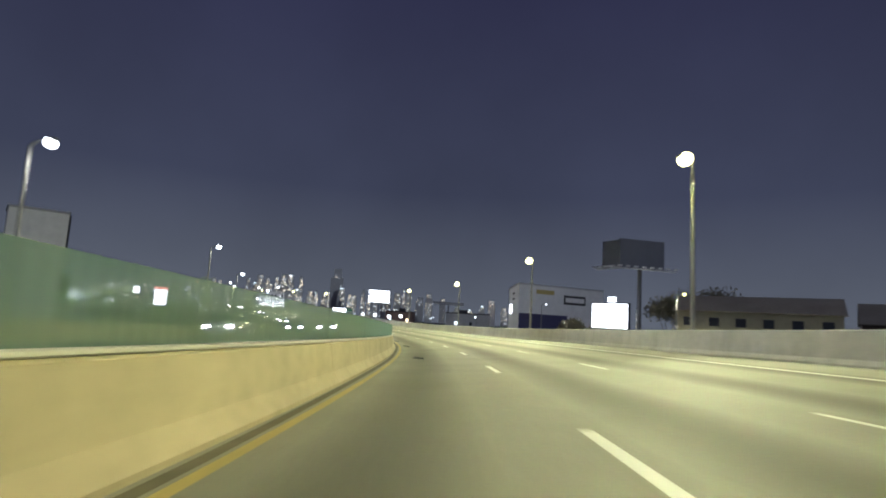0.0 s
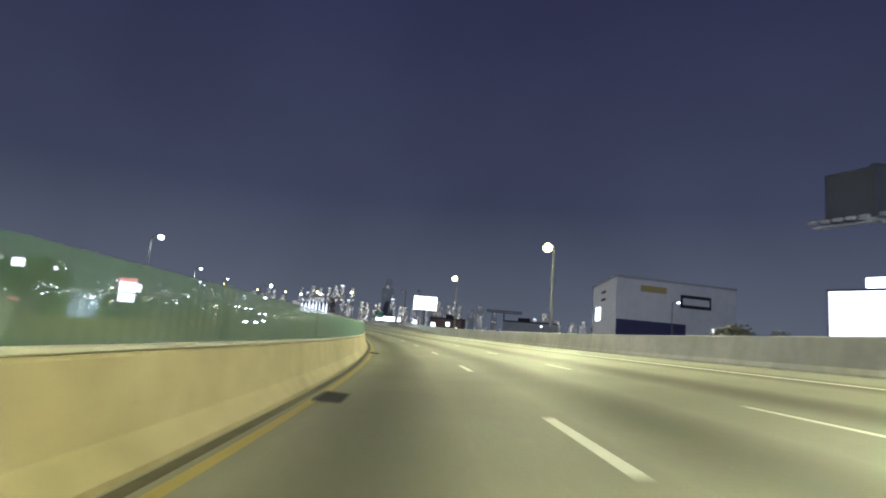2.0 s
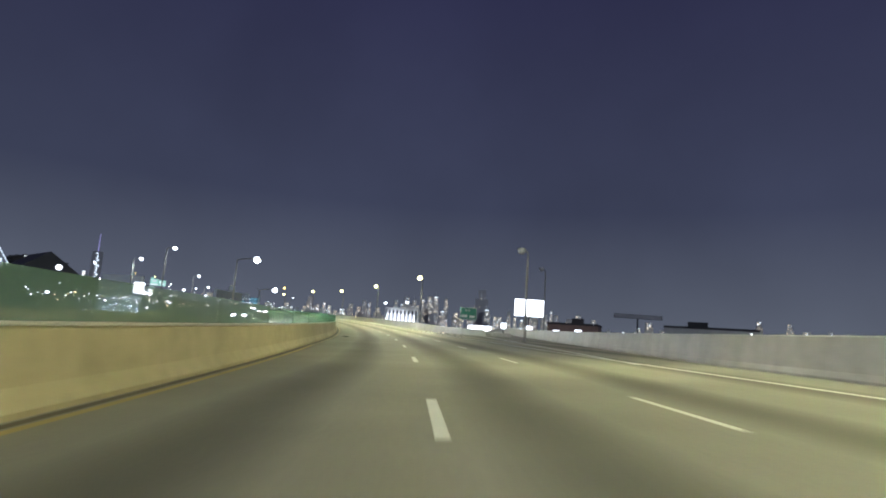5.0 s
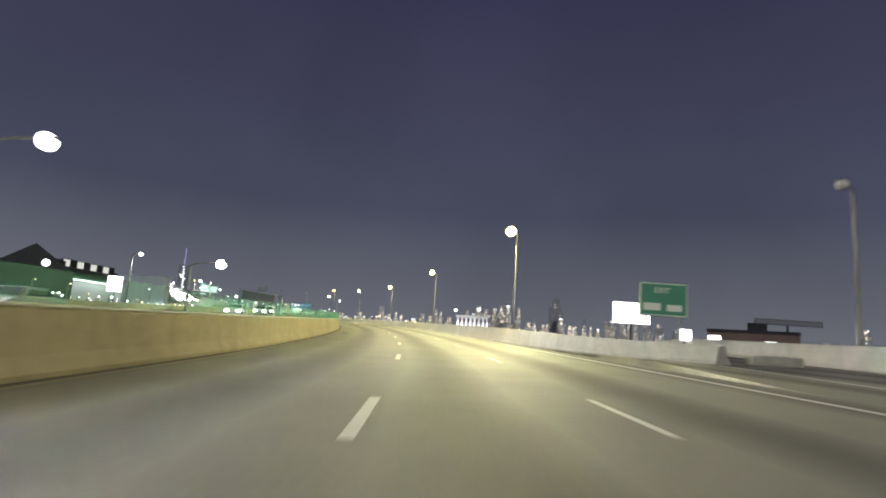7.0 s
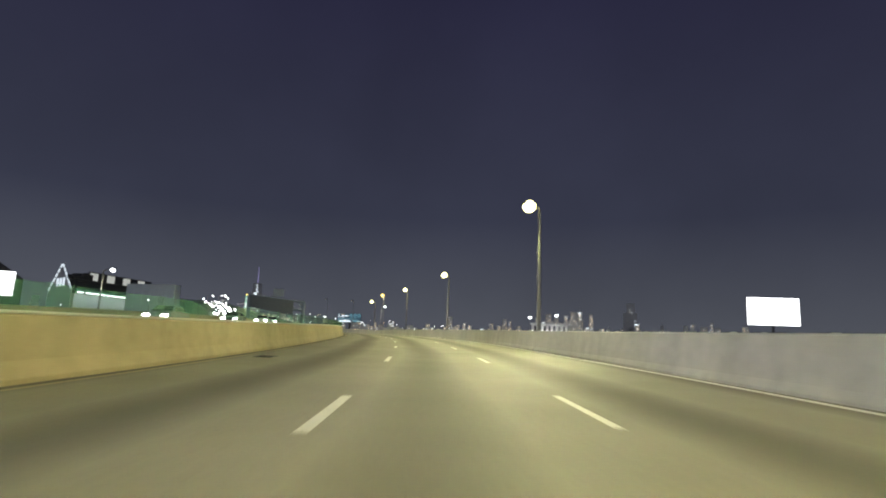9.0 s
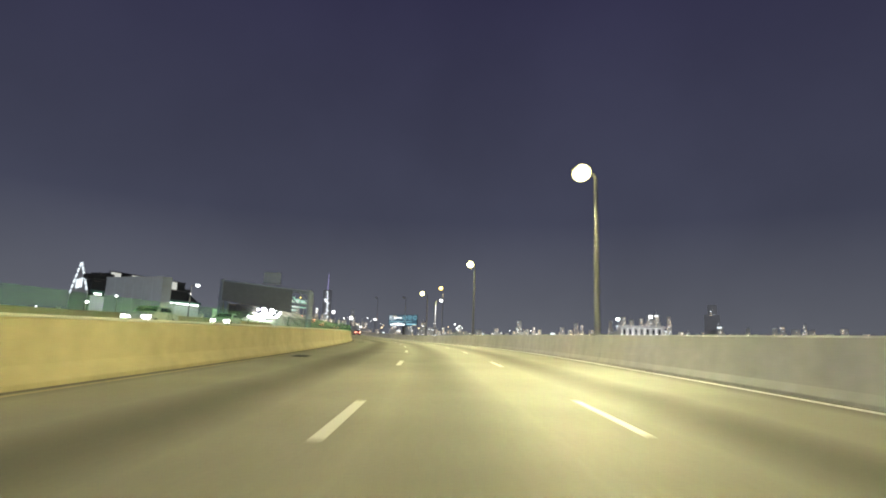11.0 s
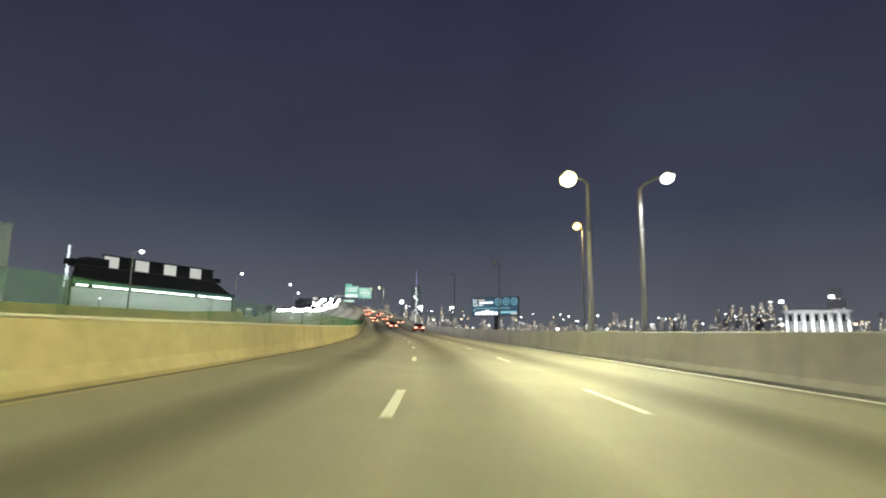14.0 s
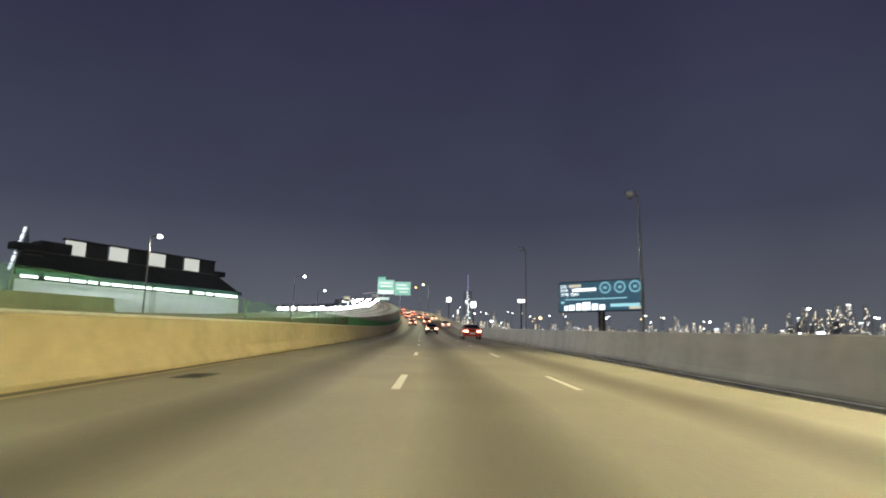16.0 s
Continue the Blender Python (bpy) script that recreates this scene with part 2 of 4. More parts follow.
me = None
road = thing("road", Matrix(), "worn grey concrete expressway deck with darker wheel tracks", "road", kind="structure")


def slab(s0, s1, lat0, lat1, step=2.0, deep=-9.0, rise=None):
    """A deck between two edges lat0(s) and lat1(s), solid down to deep below."""
    n = max(1, int((s1 - s0) / step))
    verts, faces, flat = [], [], []
    for i in range(n + 1):
        s = s0 + (s1 - s0) * i / n
        u = rise(s) if rise else 0.0
        for f, up in ((lat0(s), u), (lat1(s), u), (lat1(s), deep), (lat0(s), deep)):
            verts.append(spot_at(s, f, up))
            flat.append((f, s))
    for i in range(n):
        for j in range(4):
            a, b = i * 4 + j, i * 4 + (j + 1) % 4
            faces.append((a, b, b + 4, a + 4))
    faces += [(3, 2, 1, 0), (n * 4, n * 4 + 1, n * 4 + 2, n * 4 + 3)]
    me = bpy.data.meshes.new("slab")
    me.from_pydata(verts, [], faces)
    lay = me.uv_layers.new(name="plan")
    for loop in me.loops:
        lay.data[loop.index].uv = flat[loop.vertex_index]
    b2 = bmesh.new()
    b2.from_mesh(me)
    bmesh.ops.recalc_face_normals(b2, faces=b2.faces)
    b2.to_mesh(me)
    b2.free()
    return me


part("deck", slab(-48, 892, lambda s: left_face(s) - 0.55, lambda s: 8.5), road_mat, road)


def ramp_fall(s):
    return -0.055 * max(0.0, s - 215.0)


part("exit_deck", slab(-48, 330, lambda s: max(8.5, ramp_face(s) - 9.0), lambda s: ramp_face(s) + 0.5, rise=ramp_fall), road_mat, road)


def strip(s0, s1, face, half, up=0.004, step=2.0):
    n = max(1, int((s1 - s0) / step))
    verts, faces = [], []
    for i in range(n + 1):
        s = s0 + (s1 - s0) * i / n
        f = face(s)
        verts += [spot_at(s, f - half, up), spot_at(s, f + half, up)]
    faces = [(2 * i, 2 * i + 1, 2 * i + 3, 2 * i + 2) for i in range(n)]
    me = bpy.data.meshes.new("strip")
    me.from_pydata(verts, [], faces)
    return me


DASH, FIRST = 12.192, 4.47
for k in range(-3, 62):
    for lat in (0.0, 3.23):
        s = k * DASH + FIRST + (1.25 if k < 10 else 0.68) * (lat > 0)
        part("lane_dash", strip(s, s + 3.05, lambda q, lat=lat: lat, 0.06 if lat else 0.075, step=1.0), white_paint, road)
part("edge_line", strip(-48, 890, right_line, 0.10), white_paint, road)
part("left_edge_line", strip(-48, 150, lambda s: left_face(s) + 0.35, 0.07), yellow_paint, road)
faded_paint = material("road_paint_faded", (0.42, 0.36, 0.22), 0.65, 0, 5.0, 0.3)
part("left_edge_line", strip(150, 890, lambda s: left_face(s) + 0.34, 0.06), faded_paint, road)
# narrow darker strips along the feet of both barriers
foot_tone = material("barrier_foot_dark", (0.16, 0.14, 0.10), 0.9, 0, 3.5, 0.45)
part("foot_strip", strip(-48, 890, lambda s: left_face(s) + 0.13 + 0.02 * math.sin(s * 0.31), 0.075, 0.003), foot_tone, road)
part("foot_strip", strip(200, 890, lambda s: gore_face(s) - 0.06 + 0.02 * math.sin(s * 0.27), 0.035, 0.003), foot_tone, road)
for s0, s1, f in ((140, 193, lambda s: 7.5 + (s - 140) * 0.105),):
    part("gore_line", strip(s0, s1, f, 0.1), white_paint, road)

# ---------------------------------------------------------------- barriers
JERSEY = [(0.0, 0.0), (0.02, 0.08), (-0.13, 0.33), (-0.195, 0.965), (-0.235, 1.0), (-0.36, 1.0), (-0.50, 0.33), (-0.60, 0.08), (-0.60, 0.0)]
JERSEY_R = [(0.0, 0.0), (-0.01, 0.06), (0.06, 0.20), (0.16, 0.965), (0.20, 1.0), (0.36, 1.0), (0.50, 0.33), (0.60, 0.08), (0.60, 0.0)]
SECTION = 12.192
median = thing("barrier_left", Matrix(), "tan concrete safety barrier along the inner edge", "barrier", kind="structure")
s = -48.0
while s < 870:
    part("barrier_section", sweep(JERSEY, s, s + SECTION - 0.025, 2.0, left_face, left_top), concrete, median)
    s += SECTION
parapet = thing("barrier_right", Matrix(), "grey concrete parapet along the outer edge", "barrier", kind="structure")
s = 194.0
while s < 870:
    part("barrier_section", sweep(JERSEY_R, s, s + SECTION - 0.025, 2.0, gore_face, gore_top), grey_concrete, parapet)
    s += SECTION
exit_wall = thing("barrier_exit", Matrix(), "grey concrete parapet beside the exit lane", "barrier", kind="structure")
s = -48.0
while s < 315:
    part("barrier_section", sweep([(a, z * 1.1) for a, z in JERSEY_R], s, s + SECTION - 0.025, 2.0, ramp_face, rise=ramp_fall), grey_concrete, exit_wall)
    s += SECTION

# ---------------------------------------------------------------- green glare screen on the inner barrier
post_green = material("green_painted_post", (0.09, 0.15, 0.10), 0.6)
s = -48.0
while s < 760:
    x, y, z, h, b = at(s)
    unit = thing("glare_screen", Matrix(), "green woven mesh glare screen on the concrete barrier", "screen", "glare screens")
    s1 = s + 6.096
    verts, n = [], 60
    for i in range(n + 1):
        q = s + (s1 - s - 0.05) * i / n
        f = left_face(q) - 0.28 + (0.012 if i % 2 else -0.012)
        verts += [spot_at(q, f, left_top(q) + 0.02), spot_at(q, f, screen_top(q))]
    me = bpy.data.meshes.new("mesh_panel")
    me.from_pydata(verts, [], [(2 * i, 2 * i + 2, 2 * i + 3, 2 * i + 1) for i in range(n)])
    part("mesh_panel", me, start_mesh if s < 138 else far_mesh if s > 424 else mid_mesh, unit)
    q = s
    f = left_face(q) - 0.30
    part("post", tube(spot_at(q, f, left_top(q)), spot_at(q, f, screen_top(q) + 0.03), 0.025, 0.025, 6), post_green, unit)
    part("bottom_rail", tube(spot_at(q, f + 0.09, left_top(q) + 0.03), spot_at(s1 - 0.05, left_face(s1) - 0.21, left_top(s1) + 0.03), 0.028, None, 6), rail_steel, unit)
    s = s1

# ---------------------------------------------------------------- opposite carriageway
far_edge = track([(-60, -19.5), (390, -19.5), (450, -25.0), (500, -31.5), (580, -29.5), (900, -26.0)])
far_road = thing("opposite_road", Matrix(), "opposite concrete carriageway beyond the barrier", "road", kind="structure")
opp_up = track([(-60, 1.3), (60, 1.2), (110, 0.7), (180, 0.5), (280, 1.2), (330, 1.4), (390, 1.5), (445, 3.4), (480, 4.7), (520, 5.6), (600, 7.0), (700, 9.6), (900, 12.0)])
part("deck", slab(-48, 690, far_edge, lambda s: left_face(s) - 0.62, rise=lambda s: opp_up(s) * 0.6), road_mat, far_road)
far_wall = thing("barrier_far", Matrix(), "pale concrete parapet of the opposite carriageway", "barrier", kind="structure")
s = -48.0
while s < 425:
    part("barrier_section", sweep([(a + 0.9, z) for a, z in JERSEY], s, s + SECTION - 0.025, 4.0, far_edge, rise=lambda q: opp_up(q) * 0.6), concrete, far_wall)
    s += SECTION


# ---------------------------------------------------------------- street lamps
def street_lamp(name, base, head, label, glow_mat, watts, colour, group, radius=0.38, aims=(), throw=THROW, down=None):
    """A tapered steel column with a short curved arm and a flat luminaire."""
    base, head = Vector(base), Vector(head)
    ob = thing(name, Matrix.Translation(base), label, "street lamp", group)
    up = head.z - base.z
    arm = head - base
    part("base_plate", box((0.45, 0.45, 0.06), (0, 0, 0.03), 0.01), pole_steel, ob)
    part("pole", tube((0, 0, 0.05), (0, 0, up - 0.35), 0.12, 0.07, 12), pole_steel, ob)
    bend = bmesh.new()
    a = Vector((0, 0, up - 0.36))
    e = Vector((arm.x, arm.y, up + 0.02))
    prev = a
    for i in range(1, 6):
        u = i / 5
        p = Vector((e.x * u ** 1.5, e.y * u ** 1.5, a.z + (e.z - a.z) * (1 - (1 - u) ** 2)))
        add_tube(bend, prev, p, 0.06, 0.06, 8)
        prev = p
    part("arm", bend, pole_steel, ob)
    turn = math.atan2(arm.y, arm.x)
    lum = bmesh.new()
    bmesh.ops.create_uvsphere(lum, u_segments=16, v_segments=8, radius=1.0, matrix=Matrix.Translation(Vector((arm.x, arm.y, up + 0.06))) @ Matrix.Rotation(turn, 4, "Z") @ Matrix.Diagonal((radius * 1.5, radius * 0.9, 0.13, 1)))
    hood = part("luminaire", lum, pole_steel, ob)
    # lens ball drawn larger than a real lens, standing in for glare
    lens = bmesh.new()
    bmesh.ops.create_uvsphere(lens, u_segments=16, v_segments=8, radius=1.0, matrix=Matrix.Translation(Vector((arm.x, arm.y, up - 0.10))) @ Matrix.Rotation(turn, 4, "Z") @ Matrix.Diagonal((radius * 1.25, radius * 1.2, radius * 1.15, 1)))
    part("lens", lens, glow_mat, hood)
    if watts:
        la = bpy.data.lights.new("lamp_light", "SPOT")
        la.energy, la.color, la.spot_size, la.spot_blend, la.shadow_soft_size = watts, colour, radians(168), 0.6, 0.25
        lo = new("lamp_light", la)
        lo.matrix_basis = look(head - Vector((0, 0, 0.60)), down) if down else Matrix.Translation(head - Vector((0, 0, 0.60)))
        for aim in aims:
            lb = bpy.data.lights.new("lamp_throw", "SPOT")
            lb.energy, lb.color, lb.spot_size, lb.spot_blend, lb.shadow_soft_size = watts * throw, colour, radians(90), 1.0, 0.25
            new("lamp_throw", lb).matrix_basis = look(head - Vector((0, 0, 0.60)), aim)
    return ob


RIGHT_LAMPS = [(-7, 10.6, 8.4), (29.4, 10.8, 9.9), (61.4, 10.93, 8.47), (93.0, 10.05, 7.95), (128.3, 9.9, 8.2), (210.4, 7.77, 8.25), (250.4, 7.35, 8.4),
               (291.1, 7.35, 8.2), (328.8, 7.48, 8.9), (364.9, 7.05, 8.3)]


def wall_at(s):
    return ramp_face(s) if s < 193 else gore_face(s)


for s, lat, h in RIGHT_LAMPS:
    street_lamp("street_lamp", spot_at(s, max(lat + 0.4, wall_at(s) + 0.28), 1.08), spot_at(s, lat, h), "tall steel street lamp, lit warm white, on the outer parapet", lamp_glow, LAMP_WATTS, LAMP_COLOUR, "street lamps on the outer parapet", 0.31, (spot_at(s - 31, -1.5), spot_at(s + 31, -1.5)), 3.6, spot_at(s, -1.5))
# unlit columns beside the exit and farther along the outer parapet
lens_off = material("lamp_lens_off", (0.5, 0.5, 0.5), 0.3)
for s, lat, h in ((170.5, 11.0, 8.2), (198.0, 23.0, 9.8), (425.4, 15.35, 11.28), (467.9, 14.67, 12.75)):
    street_lamp("street_lamp", spot_at(s, lat + 0.6, 0.0 if s < 200 else -9.0), spot_at(s, lat, h), "tall unlit grey street lamp column", lens_off, 0, None, "unlit street lamps", 0.28)
street_lamp("street_lamp", spot_at(360.4, 8.6, -9.0), spot_at(359.5, 9.32, 6.94), "grey street lamp with a cold white light", white_glow, 900, (0.9, 0.96, 1.0), "lamps of the street below", 0.18)
street_lamp("street_lamp", spot_at(397.0, 18.6, -9.0), spot_at(397.0, 18.0, 12.35), "street lamp with an orange sodium light", sodium_glow, 1200, (1.0, 0.84, 0.45), "lamps of the street below", 0.34, (spot_at(384, 0.0), spot_at(411, 0.0)))
for s, lat, h, m, tint in ((610.5, 5.7, 12.3, lamp_glow, (1.0, 0.9, 0.6)), (674.8, 11.5, 12.1, sodium_glow, (1.0, 0.84, 0.45)), (529.5, -29.4, 12.0, white_glow, (0.96, 0.95, 0.88)), (585.0, -30.6, 9.5, white_glow, (0.96, 0.95, 0.88))):
    street_lamp("street_lamp", spot_at(s, lat + 2.2 if lat > 0 else lat - 2.4, 0.0 if lat > 0 else -8.0), spot_at(s, lat, h), "far street lamp along the rising carriageway", m, 2500, tint, "far street lamps", 0.3, (spot_at(s - 25, lat * 0.5, 3.0),))
# lamps of the opposite carriageway
LEFT_LAMPS = [(28.0, -19.96, 10.04), (75.1, -23.95, 11.1), (111.7, -24.7, 9.84), (157.6, -28.1, 9.35), (204.5, -31.2, 7.75), (195.2, -25.1, 8.8), (243.3, -29.1, 7.4),
              (281.5, -28.8, 6.13), (356.8, -27.6, 6.9), (405.7, -29.06, 8.68), (441.5, -25.8, 9.57)]
# each lamp's aimed spot is added to brighten the outer parapet
for s, lat, h in LEFT_LAMPS:
    street_lamp("street_lamp", spot_at(s, lat - 0.9, -6.5), spot_at(s, lat, h), "pale steel street lamp beyond the opposite carriageway", white_glow, 500 if s < 150 else 900, (0.96, 0.95, 0.88), "street lamps of the opposite side", 0.24 if s < 150 else 0.19, (spot_at(s + {281.5: 16.0, 356.8: -20.0}.get(s, -4.0), 7.0),) if s > 150 else (spot_at(s + 4, 9.0),), THROW if s < 300 else 5.0)
for s, lat, h in ((193.9, -15.28, 7.95), (218.0, -14.34, 5.05)):
    street_lamp("street_lamp", spot_at(s, lat - 2.3, 0.3), spot_at(s, lat, h), "street lamp with a long arm and cold white light", white_glow, 320, (0.88, 0.95, 1.0), "long-armed lamps of the opposite side", 0.33, (spot_at(s - 17, 0.0), spot_at(s + 17, 0.0)))

# ---------------------------------------------------------------- materials of the city
board_white = glow("lit_billboard_white", (0.95, 0.97, 1.0), 3.0)
window_warm = glow("lit_window_warm", (1.0, 0.80, 0.50), 2.2)
window_cool = glow("lit_window_cool", (0.80, 0.92, 1.0), 2.2)
head_glow = glow("headlight_glow", (0.95, 0.97, 1.0), 30.0)
tail_glow = glow("taillight_glow", (1.0, 0.34, 0.22), 8.0)
brick = material("dark_brick", (0.15, 0.10, 0.085), 0.9, 0, 1.5, 0.3)
render_grey = material("grey_render", (0.36, 0.36, 0.37), 0.85, 0, 0.8, 0.2)
pale_wall = material("pale_painted_wall", (0.68, 0.67, 0.66), 0.7, 0, 0.7, 0.15)
roof_dark = material("dark_roofing", (0.018, 0.018, 0.022), 0.8, 0, 1.0, 0.3)
# pale tower tone has the haze in front of them in its colour
tower_hazed = material("hazed_cladding", (0.52, 0.52, 0.50), 0.6, 0, 0.1, 0.2)
# glow stands in for light falling on the overhead signs
sign_green_glow = glow("sign_green_glow", (0.02, 0.30, 0.20), 0.9)
sign_white_glow = glow("sign_white_glow", (0.75, 0.85, 0.80), 0.9)
glass_dark = material("dark_glass", (0.02, 0.022, 0.03), 0.1, 0)
rubber = material("tyre_rubber", (0.02, 0.02, 0.02), 0.8)
car_paints = [material("car_paint_" + n, c, 0.3, 0.3) for n, c in (("white", (0.6, 0.6, 0.6)), ("silver", (0.35, 0.36, 0.38)), ("black", (0.02, 0.02, 0.025)), ("red", (0.3, 0.02, 0.02)))]
leaf_mat = material("foliage", (0.20, 0.18, 0.11), 0.7, 0, 4.0, 0.4)
bark = material("bark", (0.12, 0.10, 0.08), 0.9, 0, 4.0, 0.3)
GROUND = -8.0


def turned(x, y, z, degrees):
    return pose(x, y, z, 0, 0, degrees)


# board tone set near the night sky's, with the haze put into it
sky_tone_board = material("board_near_sky_tone", (0.16, 0.165, 0.19), 0.8, 0, 0.8, 0.12)


# ---------------------------------------------------------------- billboards
def billboard(a, b, z0, z1, label, face, posts=2, lamps=0, walkway=True, deep=0.5, foot=GROUND, reach=0.0):
    """A board whose front runs from a to b (seen left to right), on columns."""
    a, b = Vector((*a, 0)), Vector((*b, 0))
    w = (b - a).length
    mid = (a + b) / 2
    turn = math.degrees(math.atan2(b.y - a.y, b.x - a.x))
    ob = thing("billboard", turned(mid.x, mid.y, foot, turn), label, "billboard")
    h0, h1 = z0 - foot, z1 - foot
    fr = bmesh.new()
    add_box(fr, (w + 0.3, deep, 0.15), (0, deep / 2, h1 + 0.08))
    add_box(fr, (w + 0.3, deep, 0.15), (0, deep / 2, h0 - 0.08))
    for sx in (-1, 1):
        add_box(fr, (0.15, deep, h1 - h0), (sx * (w / 2 + 0.075), deep / 2, (h0 + h1) / 2))
    part("frame", fr, sky_tone_board if face == sky_tone_board else dark_steel, ob)
    part("panel", box((w, deep * 0.8, h1 - h0), (0, deep * 0.55, (h0 + h1) / 2)), face, ob)
    for i in range(posts):
        px = (i - (posts - 1) / 2) * (w * 0.6 / max(posts - 1, 1))
        part("column", tube((px, deep + 0.3, 0), (px, deep + 0.3, h0 + 0.4 * (h1 - h0)), 0.3 if posts > 1 else 0.36, None, 12), dark_steel, ob)
    if walkway:
        wk = bmesh.new()
        reach = reach or w + 0.2
        add_box(wk, (reach, 0.9, 0.06), (0, -0.5, h0 - 0.25))
        for i in range(9):
            add_box(wk, (0.05, 0.9, 0.05), ((i / 8 - 0.5) * reach, -0.5, h0 - 0.31))
        # beside floodlights the catwalk is pale, its colour standing in for lamp light
        part("catwalk", wk, pale_wall if lamps else steel, ob)
    for i in range(lamps):
        px = ((i + 0.5) / lamps - 0.5) * (reach or w)
        arm = part("lamp_arm", tube((px, 0, h0 - 0.2), (px, -1.7, h0 - 0.1), 0.04, None, 6), steel, ob)
        part("floodlight", box((0.7, 0.45, 0.25), (px, -1.8, h0 - 0.02), 0.03), pale_wall, arm)
    return ob


billboard((19.1, 95.3), (23.0, 89.4), 1.5, 5.4, "brightly lit white billboard behind the parapet", board_white, 2)
sm = thing("small_sign", turned(22.0, 93.8, GROUND, -56.5), "small lit white sign box on a pole", "sign")
part("pole", tube((0, 0, 0), (0, 0, 13.8), 0.08), dark_steel, sm)
part("sign_box", box((1.5, 0.3, 0.8), (0, -0.1, 14.2), 0.04), board_white, sm)
billboard((24.6, 97.3), (32.8, 99.0), 12.2, 17.0, "tall unlit dark billboard with a row of floodlights", sky_tone_board, 1, 8, True, 0.5, GROUND, 12.5)
billboard((22.7, 101.2), (24.5, 97.7), 12.2, 16.8, "side face of a tall unlit billboard with floodlights", sky_tone_board, 0, 5, True, 0.5, GROUND, 5.5)
billboard((-45.0, 412.5), (-30.5, 417.3), 12.5, 21.0, "large brightly lit white billboard far off", board_white, 1)
billboard((-78.5, 473.0), (-64.4, 475.2), 4.4, 7.6, "long low lit white billboard far off", board_white, 2)
billboard((0.6, 372.3), (20.5, 378.0), 12.4, 13.9, "dark unlit billboard seen against the sky", render_grey, 1, 0, False)

# led billboard with advertisement
def label_text(text, size, x, z, mat, parent, y=-0.03):
    cu = bpy.data.curves.new("lettering", "FONT")
    cu.body, cu.size, cu.extrude, cu.resolution_u = text, size, 0.01, 2
    tmp = bpy.data.objects.new("lettering", cu)
    scene.collection.objects.link(tmp)
    dg = bpy.context.evaluated_depsgraph_get()
    me = bpy.data.meshes.new_from_object(tmp.evaluated_get(dg))
    bpy.data.objects.remove(tmp)
    me.materials.clear()
    me.materials.append(mat)
    ob = new("lettering", me)
    ob.parent = parent
    ob.matrix_basis = Matrix.Translation((x, y, z)) @ Matrix.Rotation(radians(90), 4, "X")
    return ob


led_blue = glow("led_screen_blue", (0.03, 0.085, 0.13), 0.75, 0.02)
led_white = glow("led_screen_white", (0.85, 0.95, 1.0), 1.5, 0.02)
led_teal = glow("led_screen_teal", (0.30, 0.62, 0.72), 0.9, 0.02)
led_cyan = glow("led_screen_cyan", (0.20, 0.46, 0.56), 0.8, 0.02)
led_amber = glow("led_screen_amber", (0.65, 0.58, 0.45), 0.8, 0.02)
la_, lb_ = Vector((-194.0, 402.5, 0)), Vector((-181.6, 404.6, 0))
lturn = math.degrees(math.atan2(lb_.y - la_.y, lb_.x - la_.x))
led = thing("led_billboard", turned(*((la_ + lb_) / 2).xy, 10.3, lturn) @ Matrix.Scale(0.82, 4), "blue led billboard with white lettering and rings", "billboard")
part("cabinet", box((12.7, 0.5, 4.5), (0, 0.27, 2.25), 0.05), dark_steel, led)
part("screen", box((12.4, 0.04, 4.2), (0, 0.0, 2.25)), led_blue, led)
part("column", tube((0, 0.9, -22.3), (0, 0.9, 1.5), 0.5), dark_steel, led)
label_text("DO", 0.62, -5.9, 3.62, led_white, led)
part("word_bar", box((1.9, 0.03, 0.42), (-3.6, -0.03, 3.84)), led_amber, led)
label_text("FOR", 0.62, -5.9, 3.02, led_white, led)
part("word_bar", box((3.7, 0.03, 0.42), (-2.2, -0.03, 3.24)), led_white, led)
label_text("THIS YEAR", 0.62, -5.9, 2.42, led_white, led)
part("line_bar", box((9.4, 0.03, 0.14), (-0.6, -0.03, 1.85)), led_teal, led)
part("line_bar", box((0.5, 0.03, 0.3), (-5.6, -0.03, 1.45)), led_teal, led)
for fx, fw, fh in ((-5.1, 0.5, 0.7), (-4.2, 0.9, 0.8), (-3.1, 0.8, 1.0), (-1.9, 1.2, 1.15), (-0.6, 0.9, 0.9), (0.5, 0.8, 0.75)):
    part("footer_bar", box((fw, 0.03, fh), (fx, -0.03, 0.25 + fh / 2)), led_white, led)
part("footer_bar", box((4.2, 0.03, 0.45), (3.8, -0.03, 0.85)), led_teal, led)
part("footer_bar", box((1.6, 0.03, 0.35), (5.2, -0.03, 0.45)), led_amber, led)
for i in range(3):
    rg = bmesh.new()
    n = 24
    vs = [(rg.verts.new((r * math.cos(6.2832 * k / n), -0.03, r * math.sin(6.2832 * k / n)))) for k in range(n) for r in (0.62, 0.86)]
    for k in range(n):
        j = (k + 1) % n
        rg.faces.new((vs[2 * k], vs[2 * k + 1], vs[2 * j + 1], vs[2 * j]))
    add_box(rg, (0.5, 0.02, 0.4), (0, -0.03, 0))
    bmesh.ops.translate(rg, verts=rg.verts, vec=(1.0 + 2.15 * i, 0, 3.4))
    part("ring", rg, led_cyan, led)


